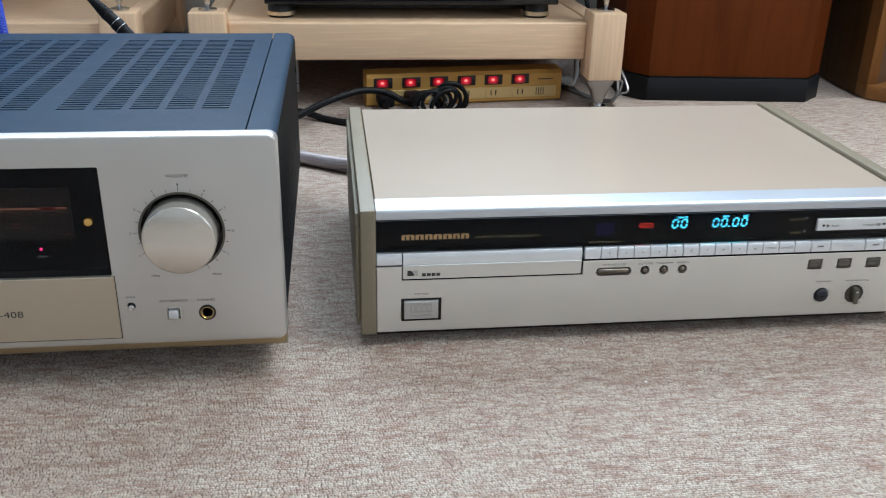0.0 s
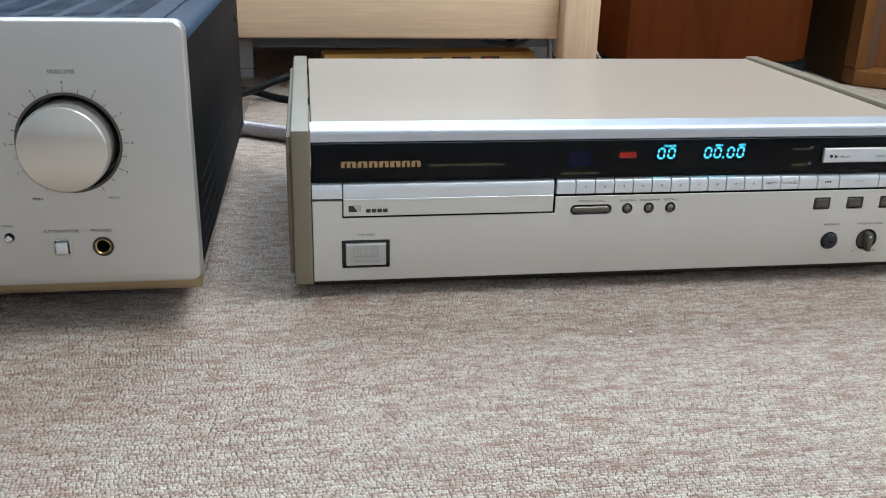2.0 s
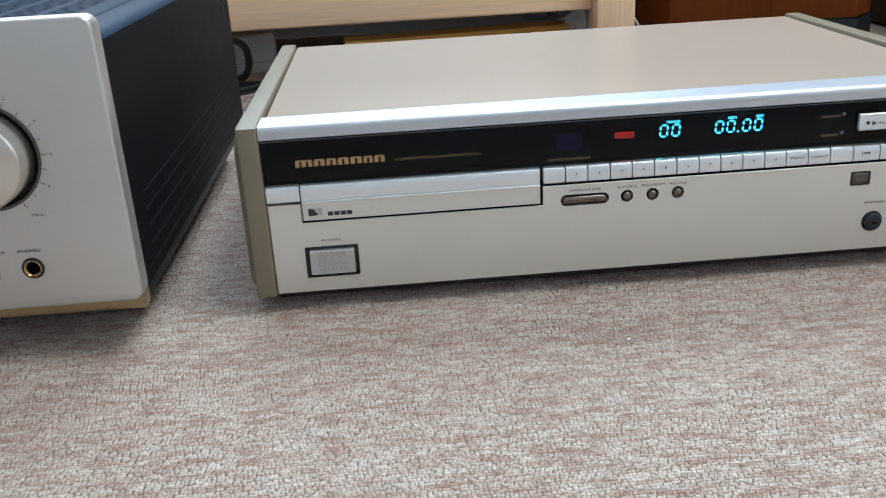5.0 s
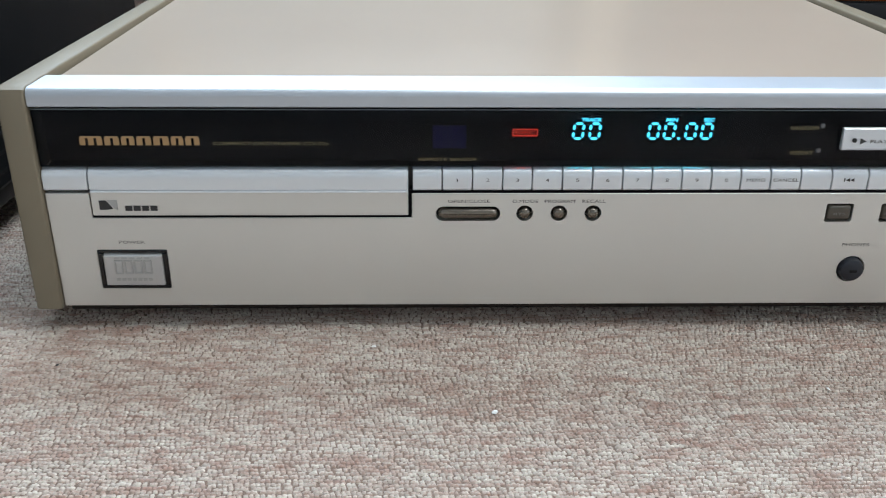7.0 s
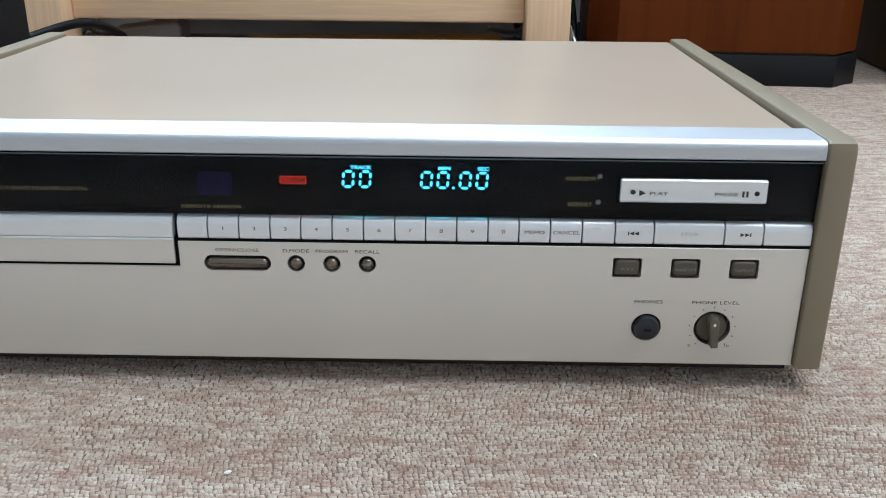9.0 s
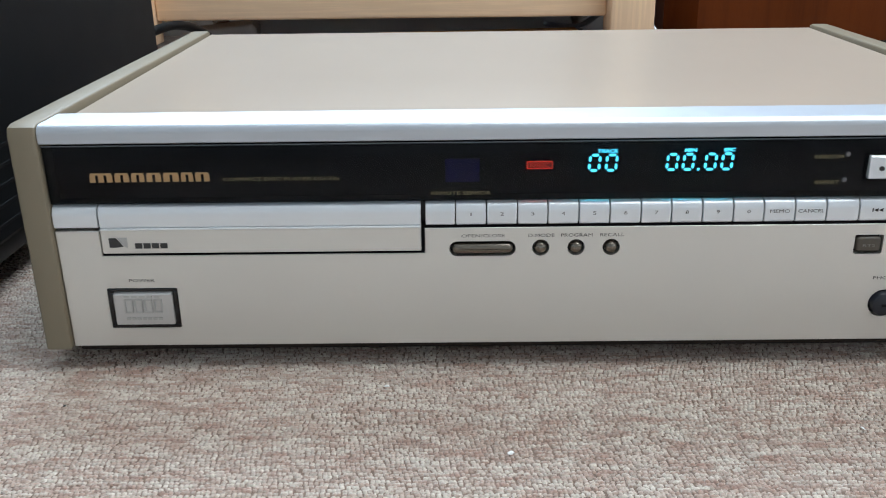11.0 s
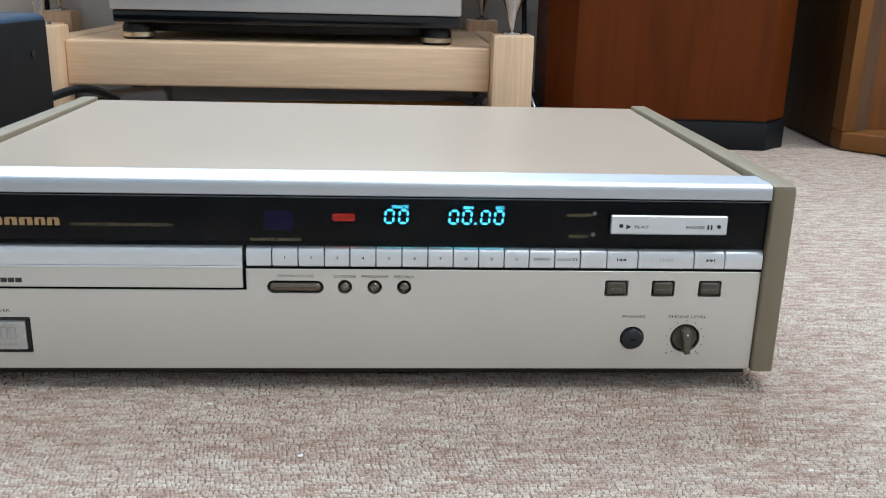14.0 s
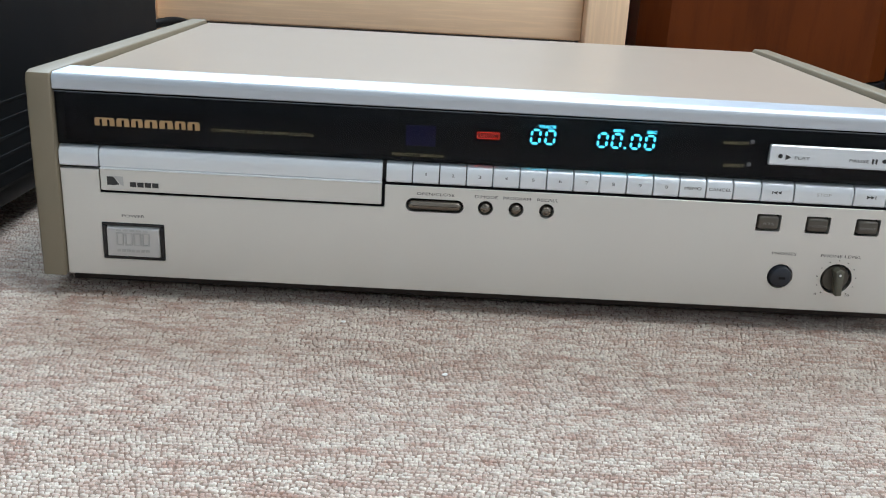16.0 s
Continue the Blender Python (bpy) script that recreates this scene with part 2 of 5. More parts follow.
M = {
    "champagne": surface("champagne_paint", (0.695, 0.690, 0.650), 0.38, 0.6, 0.012, 0.12, 3200, gloss_vary=0.02),
    "key": surface("key_plastic", (0.76, 0.795, 0.82), 0.34, 0.5, 0.02),
    "band": surface("satin_aluminium", (0.57, 0.61, 0.655), 0.44, 0.8, 0.02, 0.08, 900, (0.05, 1, 1)),
    "cheek": surface("olive_plastic", (0.215, 0.178, 0.120), 0.5, 0.0, 0.05, 0.25, 2600),
    "cream": surface("tan_lacquered_steel", (0.455, 0.368, 0.292), 0.30, 0.0, 0.012, 0.10, 2400, spec=0.55, gloss_vary=0.012),
    "taupe": surface("taupe_button", (0.088, 0.077, 0.061), 0.34, 0.2, 0.04),
    "black": surface("black_plastic", (0.008, 0.008, 0.009), 0.45, 0.0, 0.1),
    "gloss": surface("gloss_black_acrylic", (0.004, 0.0045, 0.006), 0.14, 0.0, 0.1),
    # Dark brown that stands for the shade beneath the player.
    "under_shade": surface("underside_shade", (0.016, 0.010, 0.007), 0.6, 0.2, 0.06),
    "emboss": surface("embossed_plastic", (0.56, 0.56, 0.55), 0.32, 0.5, 0.03),
    "felt": surface("matt_black_mask", (0.004, 0.004, 0.005), 0.9, spec=0.1),
    "rubber": surface("black_rubber", (0.008, 0.008, 0.009), 0.6, 0.0, 0.15, 0.3, 1500, spec=0.2),
    "bluecap": surface("slate_blue_rubber", (0.010, 0.013, 0.021), 0.45, 0.0, 0.1),
    "ink": surface("grey_print", (0.035, 0.034, 0.034), 0.6),
    "domed": surface("domed_taupe_metal", (0.19, 0.165, 0.135), 0.2, 0.8, 0.04),
    "grip": surface("dark_olive_grip", (0.105, 0.100, 0.072), 0.42),
    "goldink": surface("gold_print", (0.46, 0.295, 0.145), 0.45, 0.4),
    "paleink": surface("pale_gold_print", (0.28, 0.235, 0.125), 0.5),
    "silverink": surface("silver_print", (0.46, 0.46, 0.45), 0.4, 0.3),
    "edge": surface("acrylic_edge_glint", (0.16, 0.19, 0.22), 0.3),
    "dimink": surface("dim_grey_print", (0.23, 0.225, 0.21), 0.5),
    "sensor": surface("violet_filter", (0.13, 0.085, 0.75), 0.25),
    "glass": tinted_glass("smoked_window"),
    "cyan": glow("cyan_display", (0.07, 0.62, 0.80), 15.0),
    "red": glow("red_display", (1.0, 0.05, 0.03), 5.5),
    "led_off": surface("unlit_grey_lamp", (0.16, 0.16, 0.165), 0.3),
    "unlit": surface("unlit_display", (0.07, 0.075, 0.078), 0.5),
    "amp_front": surface("brushed_champagne", (0.600, 0.592, 0.568), 0.38, 0.75, 0.03, 0.25, 700, (0.02, 1, 1)),
    "amp_flap": surface("gold_champagne", (0.52, 0.45, 0.345), 0.36, 0.5, 0.02, 0.2, 700, (0.02, 1, 1)),
    # Gold-brown base colour paints in the carpet's warm reflection.
    "amp_lip": surface("carpet_tinted_edge", (0.36, 0.27, 0.155), 0.36, 0.6, 0.03, 0.2, 700, (0.02, 1, 1)),
    # One slate paint: bluer here for window reflection, near-black below for shaded sides.
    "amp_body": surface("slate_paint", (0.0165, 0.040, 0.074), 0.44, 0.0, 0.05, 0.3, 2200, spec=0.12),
    "amp_side": surface("shaded_slate_paint", (0.004, 0.0045, 0.0055), 0.6, 0.0, 0.1, 0.3, 2200, spec=0.16),
    "knob": surface("satin_knob_metal", (0.68, 0.65, 0.595), 0.22, 0.9, 0.01, gloss_vary=0.008),
    "gold": surface("polished_gold", (0.74, 0.47, 0.15), 0.22, 1.0, 0.05),
    "brass": surface("pale_brass", (0.72, 0.62, 0.46), 0.3, 0.9, 0.05),
    "chrome": surface("turned_steel", (0.62, 0.62, 0.62), 0.22, 1.0, 0.05),
    "meter": glow("lit_meter_face", (0.32, 0.22, 0.165), 0.07),
    "orange": glow("red_scale", (0.75, 0.03, 0.02), 0.30),
    "amber": glow("amber_figures", (0.9, 0.42, 0.26), 0.22),
    "peach": glow("peach_scale", (1.0, 0.36, 0.22), 0.75),
    "pink": glow("pink_led", (1.0, 0.02, 0.16), 2.5),
    "birch_x": timber("birch_along_x", (0.92, 0.655, 0.425), (0.89, 0.617, 0.388), 58, (0.6, 13, 14)),
    "birch_z": timber("birch_upright", (0.92, 0.655, 0.425), (0.89, 0.617, 0.388), 58, (13, 14, 0.6)),
    "birch_y": timber("birch_along_y", (0.92, 0.655, 0.425), (0.89, 0.617, 0.388), 58, (13, 0.6, 14)),
    "mahogany": timber("mahogany_veneer", (0.140, 0.032, 0.0055), (0.100, 0.022, 0.0038), 14, (7, 7, 0.7), 0.45, 0.0, 0.14),
    "walnut": timber("dark_walnut_side", (0.085, 0.040, 0.012), (0.058, 0.027, 0.008), 12, (7, 7, 0.7), 0.5, 0.0, 0.2),
    "oak": timber("oiled_oak", (0.25, 0.105, 0.030), (0.18, 0.073, 0.020), 14, (8, 8, 0.8), 0.45, 0.0, 0.25),
    "oak_grey": timber("greyed_oak", (0.150, 0.082, 0.046), (0.112, 0.060, 0.034), 14, (8, 8, 0.8), 0.5, 0.0, 0.25),
    "baffle": timber("red_oak_board", (0.23, 0.085, 0.026), (0.17, 0.060, 0.018), 14, (8, 8, 0.8), 0.45, 0.0, 0.25),
    "plinth": surface("blue_black_plinth", (0.006, 0.0075, 0.010), 0.5, 0.0, 0.1, spec=0.3),
    "strip": surface("bronze_gold_strip", (0.62, 0.35, 0.090), 0.45, 0.2, 0.05, 0.1, 1500),
    "strip_cream": surface("cream_outlet", (0.70, 0.50, 0.22), 0.4, 0.1, 0.05),
    "switch": neon_rocker("lit_red_switch"),
    "pilot": glow("red_pilot_lamp", (0.85, 0.01, 0.012), 0.8),
    "cable": surface("black_cable_jacket", (0.005, 0.006, 0.008), 0.4, 0.0, 0.1, spec=0.22),
    "braid": surface("grey_braid", (0.40, 0.365, 0.385), 0.3, 0.7, 0.1),
    "core_grey": surface("dark_grey_jacket", (0.055, 0.046, 0.052), 0.45, 0.0, 0.1),
    "core_blue": surface("deep_blue_jacket", (0.004, 0.012, 0.10), 0.5, 0.0, 0.1),
    "blue": surface("blue_mesh_sleeve", (0.02, 0.07, 0.55), 0.4, 0.0, 0.3, 1.0, 900),
    "greyplug": surface("grey_rubber_plug", (0.16, 0.155, 0.15), 0.55),
    "clear": surface("silver_cable_sleeve", (0.45, 0.44, 0.45), 0.25, 0.6, 0.1),
    "white": surface("pale_grey_plastic", (0.60, 0.63, 0.66), 0.4, 0.0, 0.04),
    "silver": surface("silver_front", (0.68, 0.69, 0.70), 0.38, 0.5, 0.03),
    "wall": surface("wall_paper", (0.72, 0.72, 0.71), 0.85, 0.0, 0.03, 0.4, 500),
    "ceiling": surface("ceiling_board", (0.80, 0.80, 0.79), 0.9, 0.0, 0.02, 0.4, 300),
    "frame": surface("window_frame_paint", (0.55, 0.52, 0.47), 0.5),
    "lint": surface("white_lint", (0.85, 0.85, 0.83), 0.8),
    "speck": surface("dark_lint", (0.03, 0.03, 0.03), 0.8),
    # Dark brown that deepens the shade in the gaps of the pile.
    "backing": surface("loop_gap_shade", (0.24, 0.175, 0.140), 0.95, 0.0, 0.2, spec=0.1),
    "carpet": carpet("carpet_sheet", False),
    "pile": carpet("carpet_pile", True),
}


# ---------------------------------------------------------------- mesh helpers
def thing(name, label, category, group="", kind="", m=None):
    e = new(name)
    e.empty_display_size = 0.02
    if m is not None:
        e.matrix_world = m
    return tagged(e, label, category, group, kind)


def mesh_of(bm, name, material):
    me = bpy.data.meshes.new(name)
    bmesh.ops.recalc_face_normals(bm, faces=bm.faces)
    for f in bm.faces:
        f.smooth = True
    bm.to_mesh(me)
    bm.free()
    me.set_sharp_from_angle(angle=radians(32))
    me.materials.append(M[material])
    return me


def part(name, bm, material, parent=None, label="", at=None):
    """One bmesh (or ready mesh) as one object under a thing or part."""
    me = bm if isinstance(bm, bpy.types.Mesh) else mesh_of(bm, name, material)
    ob = new(name, me)
    if parent:
        ob.parent = parent
    if at is not None:
        ob.matrix_basis = at
    return tagged(ob, label)


def box(x0, x1, y0, y1, z0, z1, bev=0.0, seg=2, into=None):
    bm = into or bmesh.new()
    r = bmesh.ops.create_cube(bm, size=1)
    for v in r["verts"]:
        v.co = Vector(((x0 + x1) / 2 + v.co.x * (x1 - x0), (y0 + y1) / 2 + v.co.y * (y1 - y0), (z0 + z1) / 2 + v.co.z * (z1 - z0)))
    if bev:
        es = {e for v in r["verts"] for e in v.link_edges}
        bmesh.ops.bevel(bm, geom=list(es), offset=bev, segments=seg, affect="EDGES", profile=0.5)
    return bm


AXES = {"x": (1, 2, 0), "y": (0, 2, 1), "z": (0, 1, 2)}


def prism(points, a0, a1, axis, bev=0.0, seg=2, into=None):
    """A polygon, drawn in the two other axes, pulled from a0 to a1 along axis."""
    bm = into or bmesh.new()
    i, j, k = AXES[axis]

    def at(p, h):
        c = [0, 0, 0]
        c[i], c[j], c[k] = p[0], p[1], h
        return bm.verts.new(c)
    lo, hi = [at(p, a0) for p in points], [at(p, a1) for p in points]
    n = len(points)
    fs = [bm.faces.new(lo), bm.faces.new(hi)] + [bm.faces.new((lo[q], lo[(q + 1) % n], hi[(q + 1) % n], hi[q])) for q in range(n)]
    if bev:
        es = {e for f in fs[:2] for e in f.edges}
        bmesh.ops.recalc_face_normals(bm, faces=fs)
        bmesh.ops.bevel(bm, geom=list(es), offset=bev, segments=seg, affect="EDGES", profile=0.5)
    return bm


def turned(profile, centre, axis="z", n=32, into=None, closed=False, open_front=False):
    """A solid of revolution: profile of (radius, height along axis). closed: the profile closes on itself; open_front: a cup."""
    bm = into or bmesh.new()
    i, j, k = AXES[axis]
    rings = []
    for r, h in profile:
        ring = []
        for q in range(n if r > 1e-6 else 1):
            a = 2 * math.pi * q / n
            c = [0, 0, 0]
            c[i], c[j], c[k] = centre[i] + r * math.cos(a), centre[j] + r * math.sin(a), centre[k] + h
            ring.append(bm.verts.new(c))
        rings.append(ring)
    for a, b in zip(rings, (rings[1:] + rings[:1]) if closed else rings[1:]):
        for q in range(n):
            vs = [a[q % len(a)], a[(q + 1) % len(a)], b[(q + 1) % len(b)], b[q % len(b)]]
            vs = list(dict.fromkeys(vs))
            if len(vs) > 2:
                bm.faces.new(vs)
    ends = [] if closed else rings[-1:] if open_front else [rings[0], rings[-1]]
    for end in ends:
        if len(end) > 2:
            bm.faces.new(end)
    return bm


def rounded_rect(x0, x1, z0, z1, r, n=5):
    pts = []
    for cx, cz, a0 in ((x1 - r, z1 - r, 0), (x0 + r, z1 - r, 90), (x0 + r, z0 + r, 180), (x1 - r, z0 + r, 270)):
        for q in range(n + 1):
            a = radians(a0 + 90 * q / n)
            pts.append((cx + r * math.cos(a), cz + r * math.sin(a)))
    return pts


def smooth_path(points, per=10):
    p = [Vector(q) for q in points]
    p = [p[0] * 2 - p[1]] + p + [p[-1] * 2 - p[-2]]
    out = []
    for a, b, c, d in zip(p, p[1:], p[2:], p[3:]):
        for q in range(per):
            t = q / per
            out.append(0.5 * (2 * b + (c - a) * t + (2 * a - 5 * b + 4 * c - d) * t * t + (3 * b - 3 * c + d - a) * t ** 3))
    return out + [p[-2]]


def tube(points, r, n=12, per=10, ribs=0.0, into=None):
    """A round cable through the points; ribs: depth of a ring-like relief."""
    bm = into or bmesh.new()
    path = smooth_path(points, per)
    up, rings = Vector((0.13, 0.21, 1)).normalized(), []
    for q, c in enumerate(path):
        t = (path[min(q + 1, len(path) - 1)] - path[max(q - 1, 0)]).normalized()
        s = t.cross(up)
        s = s.normalized() if s.length > 0.05 else t.cross(Vector((1, 0, 0))).normalized()
        u = s.cross(t)
        rr = r + (ribs if q % 2 else -ribs)
        rings.append([bm.verts.new(c + rr * (math.cos(2 * math.pi * k / n) * s + math.sin(2 * math.pi * k / n) * u)) for k in range(n)])
    for a, b in zip(rings, rings[1:]):
        for k in range(n):
            bm.faces.new((a[k], a[(k + 1) % n], b[(k + 1) % n], b[k]))
    bm.faces.new(rings[0]), bm.faces.new(rings[-1])
    return bm


def cut(bm, cutters, name, material):
    """A solid with holes: the mesh of bm minus the solids in cutters."""
    def temp(b, nm):
        bmesh.ops.recalc_face_normals(b, faces=b.faces)
        me = bpy.data.meshes.new(nm)
        b.to_mesh(me)
        b.free()
        return new(nm, me)
    a, c = temp(bm, name), temp(cutters, "tool")
    mod = a.modifiers.new("cut", "BOOLEAN")
    mod.operation, mod.solver, mod.object = "DIFFERENCE", "EXACT", c
    dg = bpy.context.evaluated_depsgraph_get()
    dg.update()
    me = bpy.data.meshes.new_from_object(a.evaluated_get(dg))
    me.name = name
    for o in (a, c):
        old = o.data
        bpy.data.objects.remove(o)
        bpy.data.meshes.remove(old)
    for p in me.polygons:
        p.use_smooth = True
    me.set_sharp_from_angle(angle=radians(25))
    me.materials.clear()
    me.materials.append(M[material])
    return me


def words(text, x0, x1, z0, z1, y, material, parent, shear=0.0, name="printed_word", bold=0.0):
    """Raised print on an upright face that looks to -y, fitted into x0..x1, z0..z1."""
    cu = bpy.data.curves.new("type", "FONT")
    cu.body, cu.resolution_u, cu.offset = text, 3, bold
    tmp = new("type", cu)
    me = bpy.data.meshes.new_from_object(tmp)
    bpy.data.objects.remove(tmp)
    bpy.data.curves.remove(cu)
    me.name = name
    co = np.empty(len(me.vertices) * 3)
    me.vertices.foreach_get("co", co)
    co = co.reshape(-1, 3)
    lo, hi = co.min(0), co.max(0)
    u = (co[:, 0] - lo[0]) / (hi[0] - lo[0])
    v = (co[:, 1] - lo[1]) / (hi[1] - lo[1])
    out = np.stack([x0 + u * (x1 - x0) + shear * v * (z1 - z0), np.full(len(co), y), z0 + v * (z1 - z0)], 1)
    me.vertices.foreach_set("co", out.ravel())
    me.materials.clear()
    me.materials.append(M[material])
    return part(name, me, material, parent)


# ---------------------------------------------------------------- the room
def room():
    x0, x1, y0, y1, h = -2.0, 2.4, -3.0, 1.14, 2.3
    fl = part("floor", box(x0, x1, y0, y1, -0.05, 0.0), "carpet")
    tagged(fl, "beige and dusty-brown mottled loop-pile carpet", "carpet", kind="structure")
    ce = part("ceiling", box(x0, x1, y0, y1, h, h + 0.1), "ceiling")
    tagged(ce, "plain off-white ceiling", "ceiling", kind="structure")
    # back wall with a window opening
    wx0, wx1, wz0, wz1 = -0.70, 1.10, 0.88, 2.02
    bm = box(x0, wx0, y1, y1 + 0.12, 0, h)
    box(wx1, x1, y1, y1 + 0.12, 0, h, into=bm)
    box(wx0, wx1, y1, y1 + 0.12, 0, wz0, into=bm)
    box(wx0, wx1, y1, y1 + 0.12, wz1, h, into=bm)
    tagged(part("wall_north", bm, "wall"), "plain pale wall behind the hi-fi rack", "wall", kind="structure")
    sx0, sx1 = -1.25, 0.55
    bm = box(x0 - 0.12, x0, y0, sx0, 0, h)
    box(x0 - 0.12, x0, sx1, y1, 0, h, into=bm)
    box(x0 - 0.12, x0, sx0, sx1, 0, 0.78, into=bm)
    box(x0 - 0.12, x0, sx0, sx1, 2.02, h, into=bm)
    tagged(part("wall_west", bm, "wall"), "plain pale side wall with a window", "wall", kind="structure")
    ex0, ex1 = -2.25, -0.85
    bm = box(x1, x1 + 0.12, y0, ex0, 0, h)
    box(x1, x1 + 0.12, ex1, y1, 0, h, into=bm)
    box(x1, x1 + 0.12, ex0, ex1, 0, 0.70, into=bm)
    box(x1, x1 + 0.12, ex0, ex1, 2.02, h, into=bm)
    tagged(part("wall_east", bm, "wall"), "plain pale side wall with a window", "wall", kind="structure")
    tagged(part("wall_south", box(x0, x1, y0 - 0.12, y0, 0, h), "wall"), "plain pale wall", "wall", kind="structure")
    w = thing("window_1", "painted window frame in the wall", "window", kind="structure")
    for a, b, c, d in ((wx0, wx1, wz0, wz0 + 0.04), (wx0, wx1, wz1 - 0.04, wz1), (wx0, wx0 + 0.04, wz0 + 0.04, wz1 - 0.04), (wx1 - 0.04, wx1, wz0 + 0.04, wz1 - 0.04)):
        part("window_frame", box(a, b, y1 + 0.03, y1 + 0.08, c, d, 0.003), "frame", w)
    lamp = thing("ceiling_lamp", "wide flat white ceiling lamp", "lamp", kind="structure")
    part("lamp_base", box(0.53, 1.77, -0.82, 0.42, 2.262, 2.298, 0.006), "white", lamp)


room()


# ---------------------------------------------------------------- compact disc player
def key_bm(x0, x1, z0, z1, front=-0.0004):
    """A key with a rounded upper front, as a strip of the key row."""
    pts = [(0.004, z0), (front + 0.0006, z0), (front, z0 + 0.0006)]
    for q in range(6):
        a = radians(18 * q)
        pts.append((front + 0.0042 - 0.0042 * math.cos(a), z1 - 0.0046 + 0.0044 * math.sin(a)))
    pts.append((0.004, z1 - 0.0002))
    return prism(pts, x0, x1, "x", 0.00025, 1)


SEG = {"a": ((0.12, 1), (0.88, 1)), "d": ((0.12, 0), (0.88, 0)), "f": ((0, 0.94), (0, 0.56)), "e": ((0, 0.44), (0, 0.06)),
       "b": ((1, 0.94), (1, 0.56)), "c": ((1, 0.44), (1, 0.06)), "g": ((0.12, 0.5), (0.88, 0.5))}


def digit_bm(x, z, w, h, on, y, t=0.00054, lean=0.08):
    bm = bmesh.new()
    for s in on:
        (ax, az), (bx, bz) = SEG[s]
        a, b = Vector((x + ax * w + lean * az * h, z + az * h)), Vector((x + bx * w + lean * bz * h, z + bz * h))
        d = (b - a).normalized()
        n = Vector((-d.y, d.x)) * t
        e = d * t
        pts = [a, a + e + n, b - e + n, b, b - e - n, a + e - n]
        prism([(p.x, p.y) for p in pts], y, y + 0.0003, "y", into=bm)
    return bm


def cd_player():
    p = thing("cd_player", "champagne-silver disc player with olive side cheeks, switched on, on carpet", "disc player")
    W, back, bot = 0.4231, 0.2835, 0.0135
    part("chassis", box(0.001, W - 0.001, 0.012, back, bot + 0.001, 0.1005, 0.001), "black", p, "black steel chassis")
    # Plate added to darken the gap under the front, where only shade lies.
    part("shade_plate", box(0.0, W, 0.0065, back - 0.006, 0.0080, bot - 0.0008, 0.001), "under_shade", p, "dark brown plate standing in for the shade underneath")
    part("top_cover", prism([(0.0226, 0.103), (0.0226, 0.1110), (back, 0.1126), (back + 0.002, 0.1115), (back + 0.002, 0.103)], 0.0012, W - 0.0012, "x", 0.0008, 2), "cream", p, "tan lacquered steel cover")
    # aluminium band over the front
    prof = [(0.012, 0.1062), (-0.0006, 0.1062), (-0.001, 0.1066), (-0.001, 0.1107)]
    for q in range(10):
        a = radians(10 * q)
        prof.append((0.0026 - 0.0036 * math.cos(a), 0.1107 + 0.0034 * math.sin(a)))
    prof += [(0.0224, 0.1141), (0.0228, 0.1137), (0.0228, 0.1062)]
    part("top_band", prism(prof, 0.0004, W - 0.0004, "x"), "band", p, "satin aluminium band")
    # side cheeks, with a raised outer plate
    for side in (0, 1):
        def mx(v):
            return W - v if side else v
        xs = sorted((mx(0.0), mx(-0.0116)))
        pts = [(-0.0022, bot - 0.0005), (-0.0022, 0.1100), (-0.0010, 0.1135), (0.0025, 0.1146), (0.2850, 0.1148), (0.2880, 0.1136), (0.2880, bot - 0.0005)]
        ch = part("side_cheek", prism(pts, xs[0], xs[1], "x", 0.0011, 3), "cheek", p, "olive-tan side cheek")
        xs = sorted((mx(-0.0114), mx(-0.0147)))
        pts = [(0.004, 0.022), (0.004, 0.099), (0.012, 0.107), (0.268, 0.107), (0.278, 0.099), (0.278, 0.022), (0.270, 0.016), (0.010, 0.016)]
        part("outer_plate", prism(pts, xs[0], xs[1], "x", 0.0012, 2), "cheek", ch)
    # lower front panel with its openings
    bm = prism([(0.0004, bot), (W - 0.0004, bot), (W - 0.0004, 0.0680), (0.1582, 0.0680), (0.1582, 0.0566), (0.0192, 0.0566), (0.0192, 0.0680), (0.0004, 0.0680)], 0.0, 0.004, "y", 0.0003, 1)
    holes = bmesh.new()
    prism(rounded_rect(0.0186, 0.0496, 0.0223, 0.0415, 0.0006, 2), -0.01, 0.02, "y", into=holes)
    prism(rounded_rect(0.1686, 0.1970, 0.0550, 0.0618, 0.0033), -0.01, 0.02, "y", into=holes)
    for x in (0.2077, 0.2228, 0.2378):
        turned([(0.0037, -0.01), (0.0037, 0.02)], (x, 0, 0.0586), "y", 24, into=holes)
    for x in (0.3474, 0.3719, 0.3965):
        prism(rounded_rect(x - 0.0061, x + 0.0061, 0.0543, 0.0630, 0.0008, 2), -0.01, 0.02, "y", into=holes)
    turned([(0.0064, -0.01), (0.0064, 0.02)], (0.3578, 0, 0.0311), "y", 28, into=holes)
    turned([(0.0079, -0.01), (0.0079, 0.02)], (0.3862, 0, 0.0311), "y", 32, into=holes)
    fp = part("front_panel", cut(bm, holes, "front_panel", "champagne"), "champagne", p, "champagne-silver front panel")
    part("panel_backing", box(0.002, W - 0.002, 0.0045, 0.011, bot + 0.001, 0.0795), "black", p)
    # dark joints round the drawer and under the keys
    part("joint", box(0.1568, W - 0.0006, 0.0003, 0.0046, 0.0678, 0.0697), "felt", p)
    part("joint", box(0.0194, 0.1580, 0.0003, 0.0046, 0.0567, 0.0581), "felt", p)
    part("joint", box(0.1567, 0.1581, 0.0003, 0.0046, 0.0582, 0.0677), "felt", p)
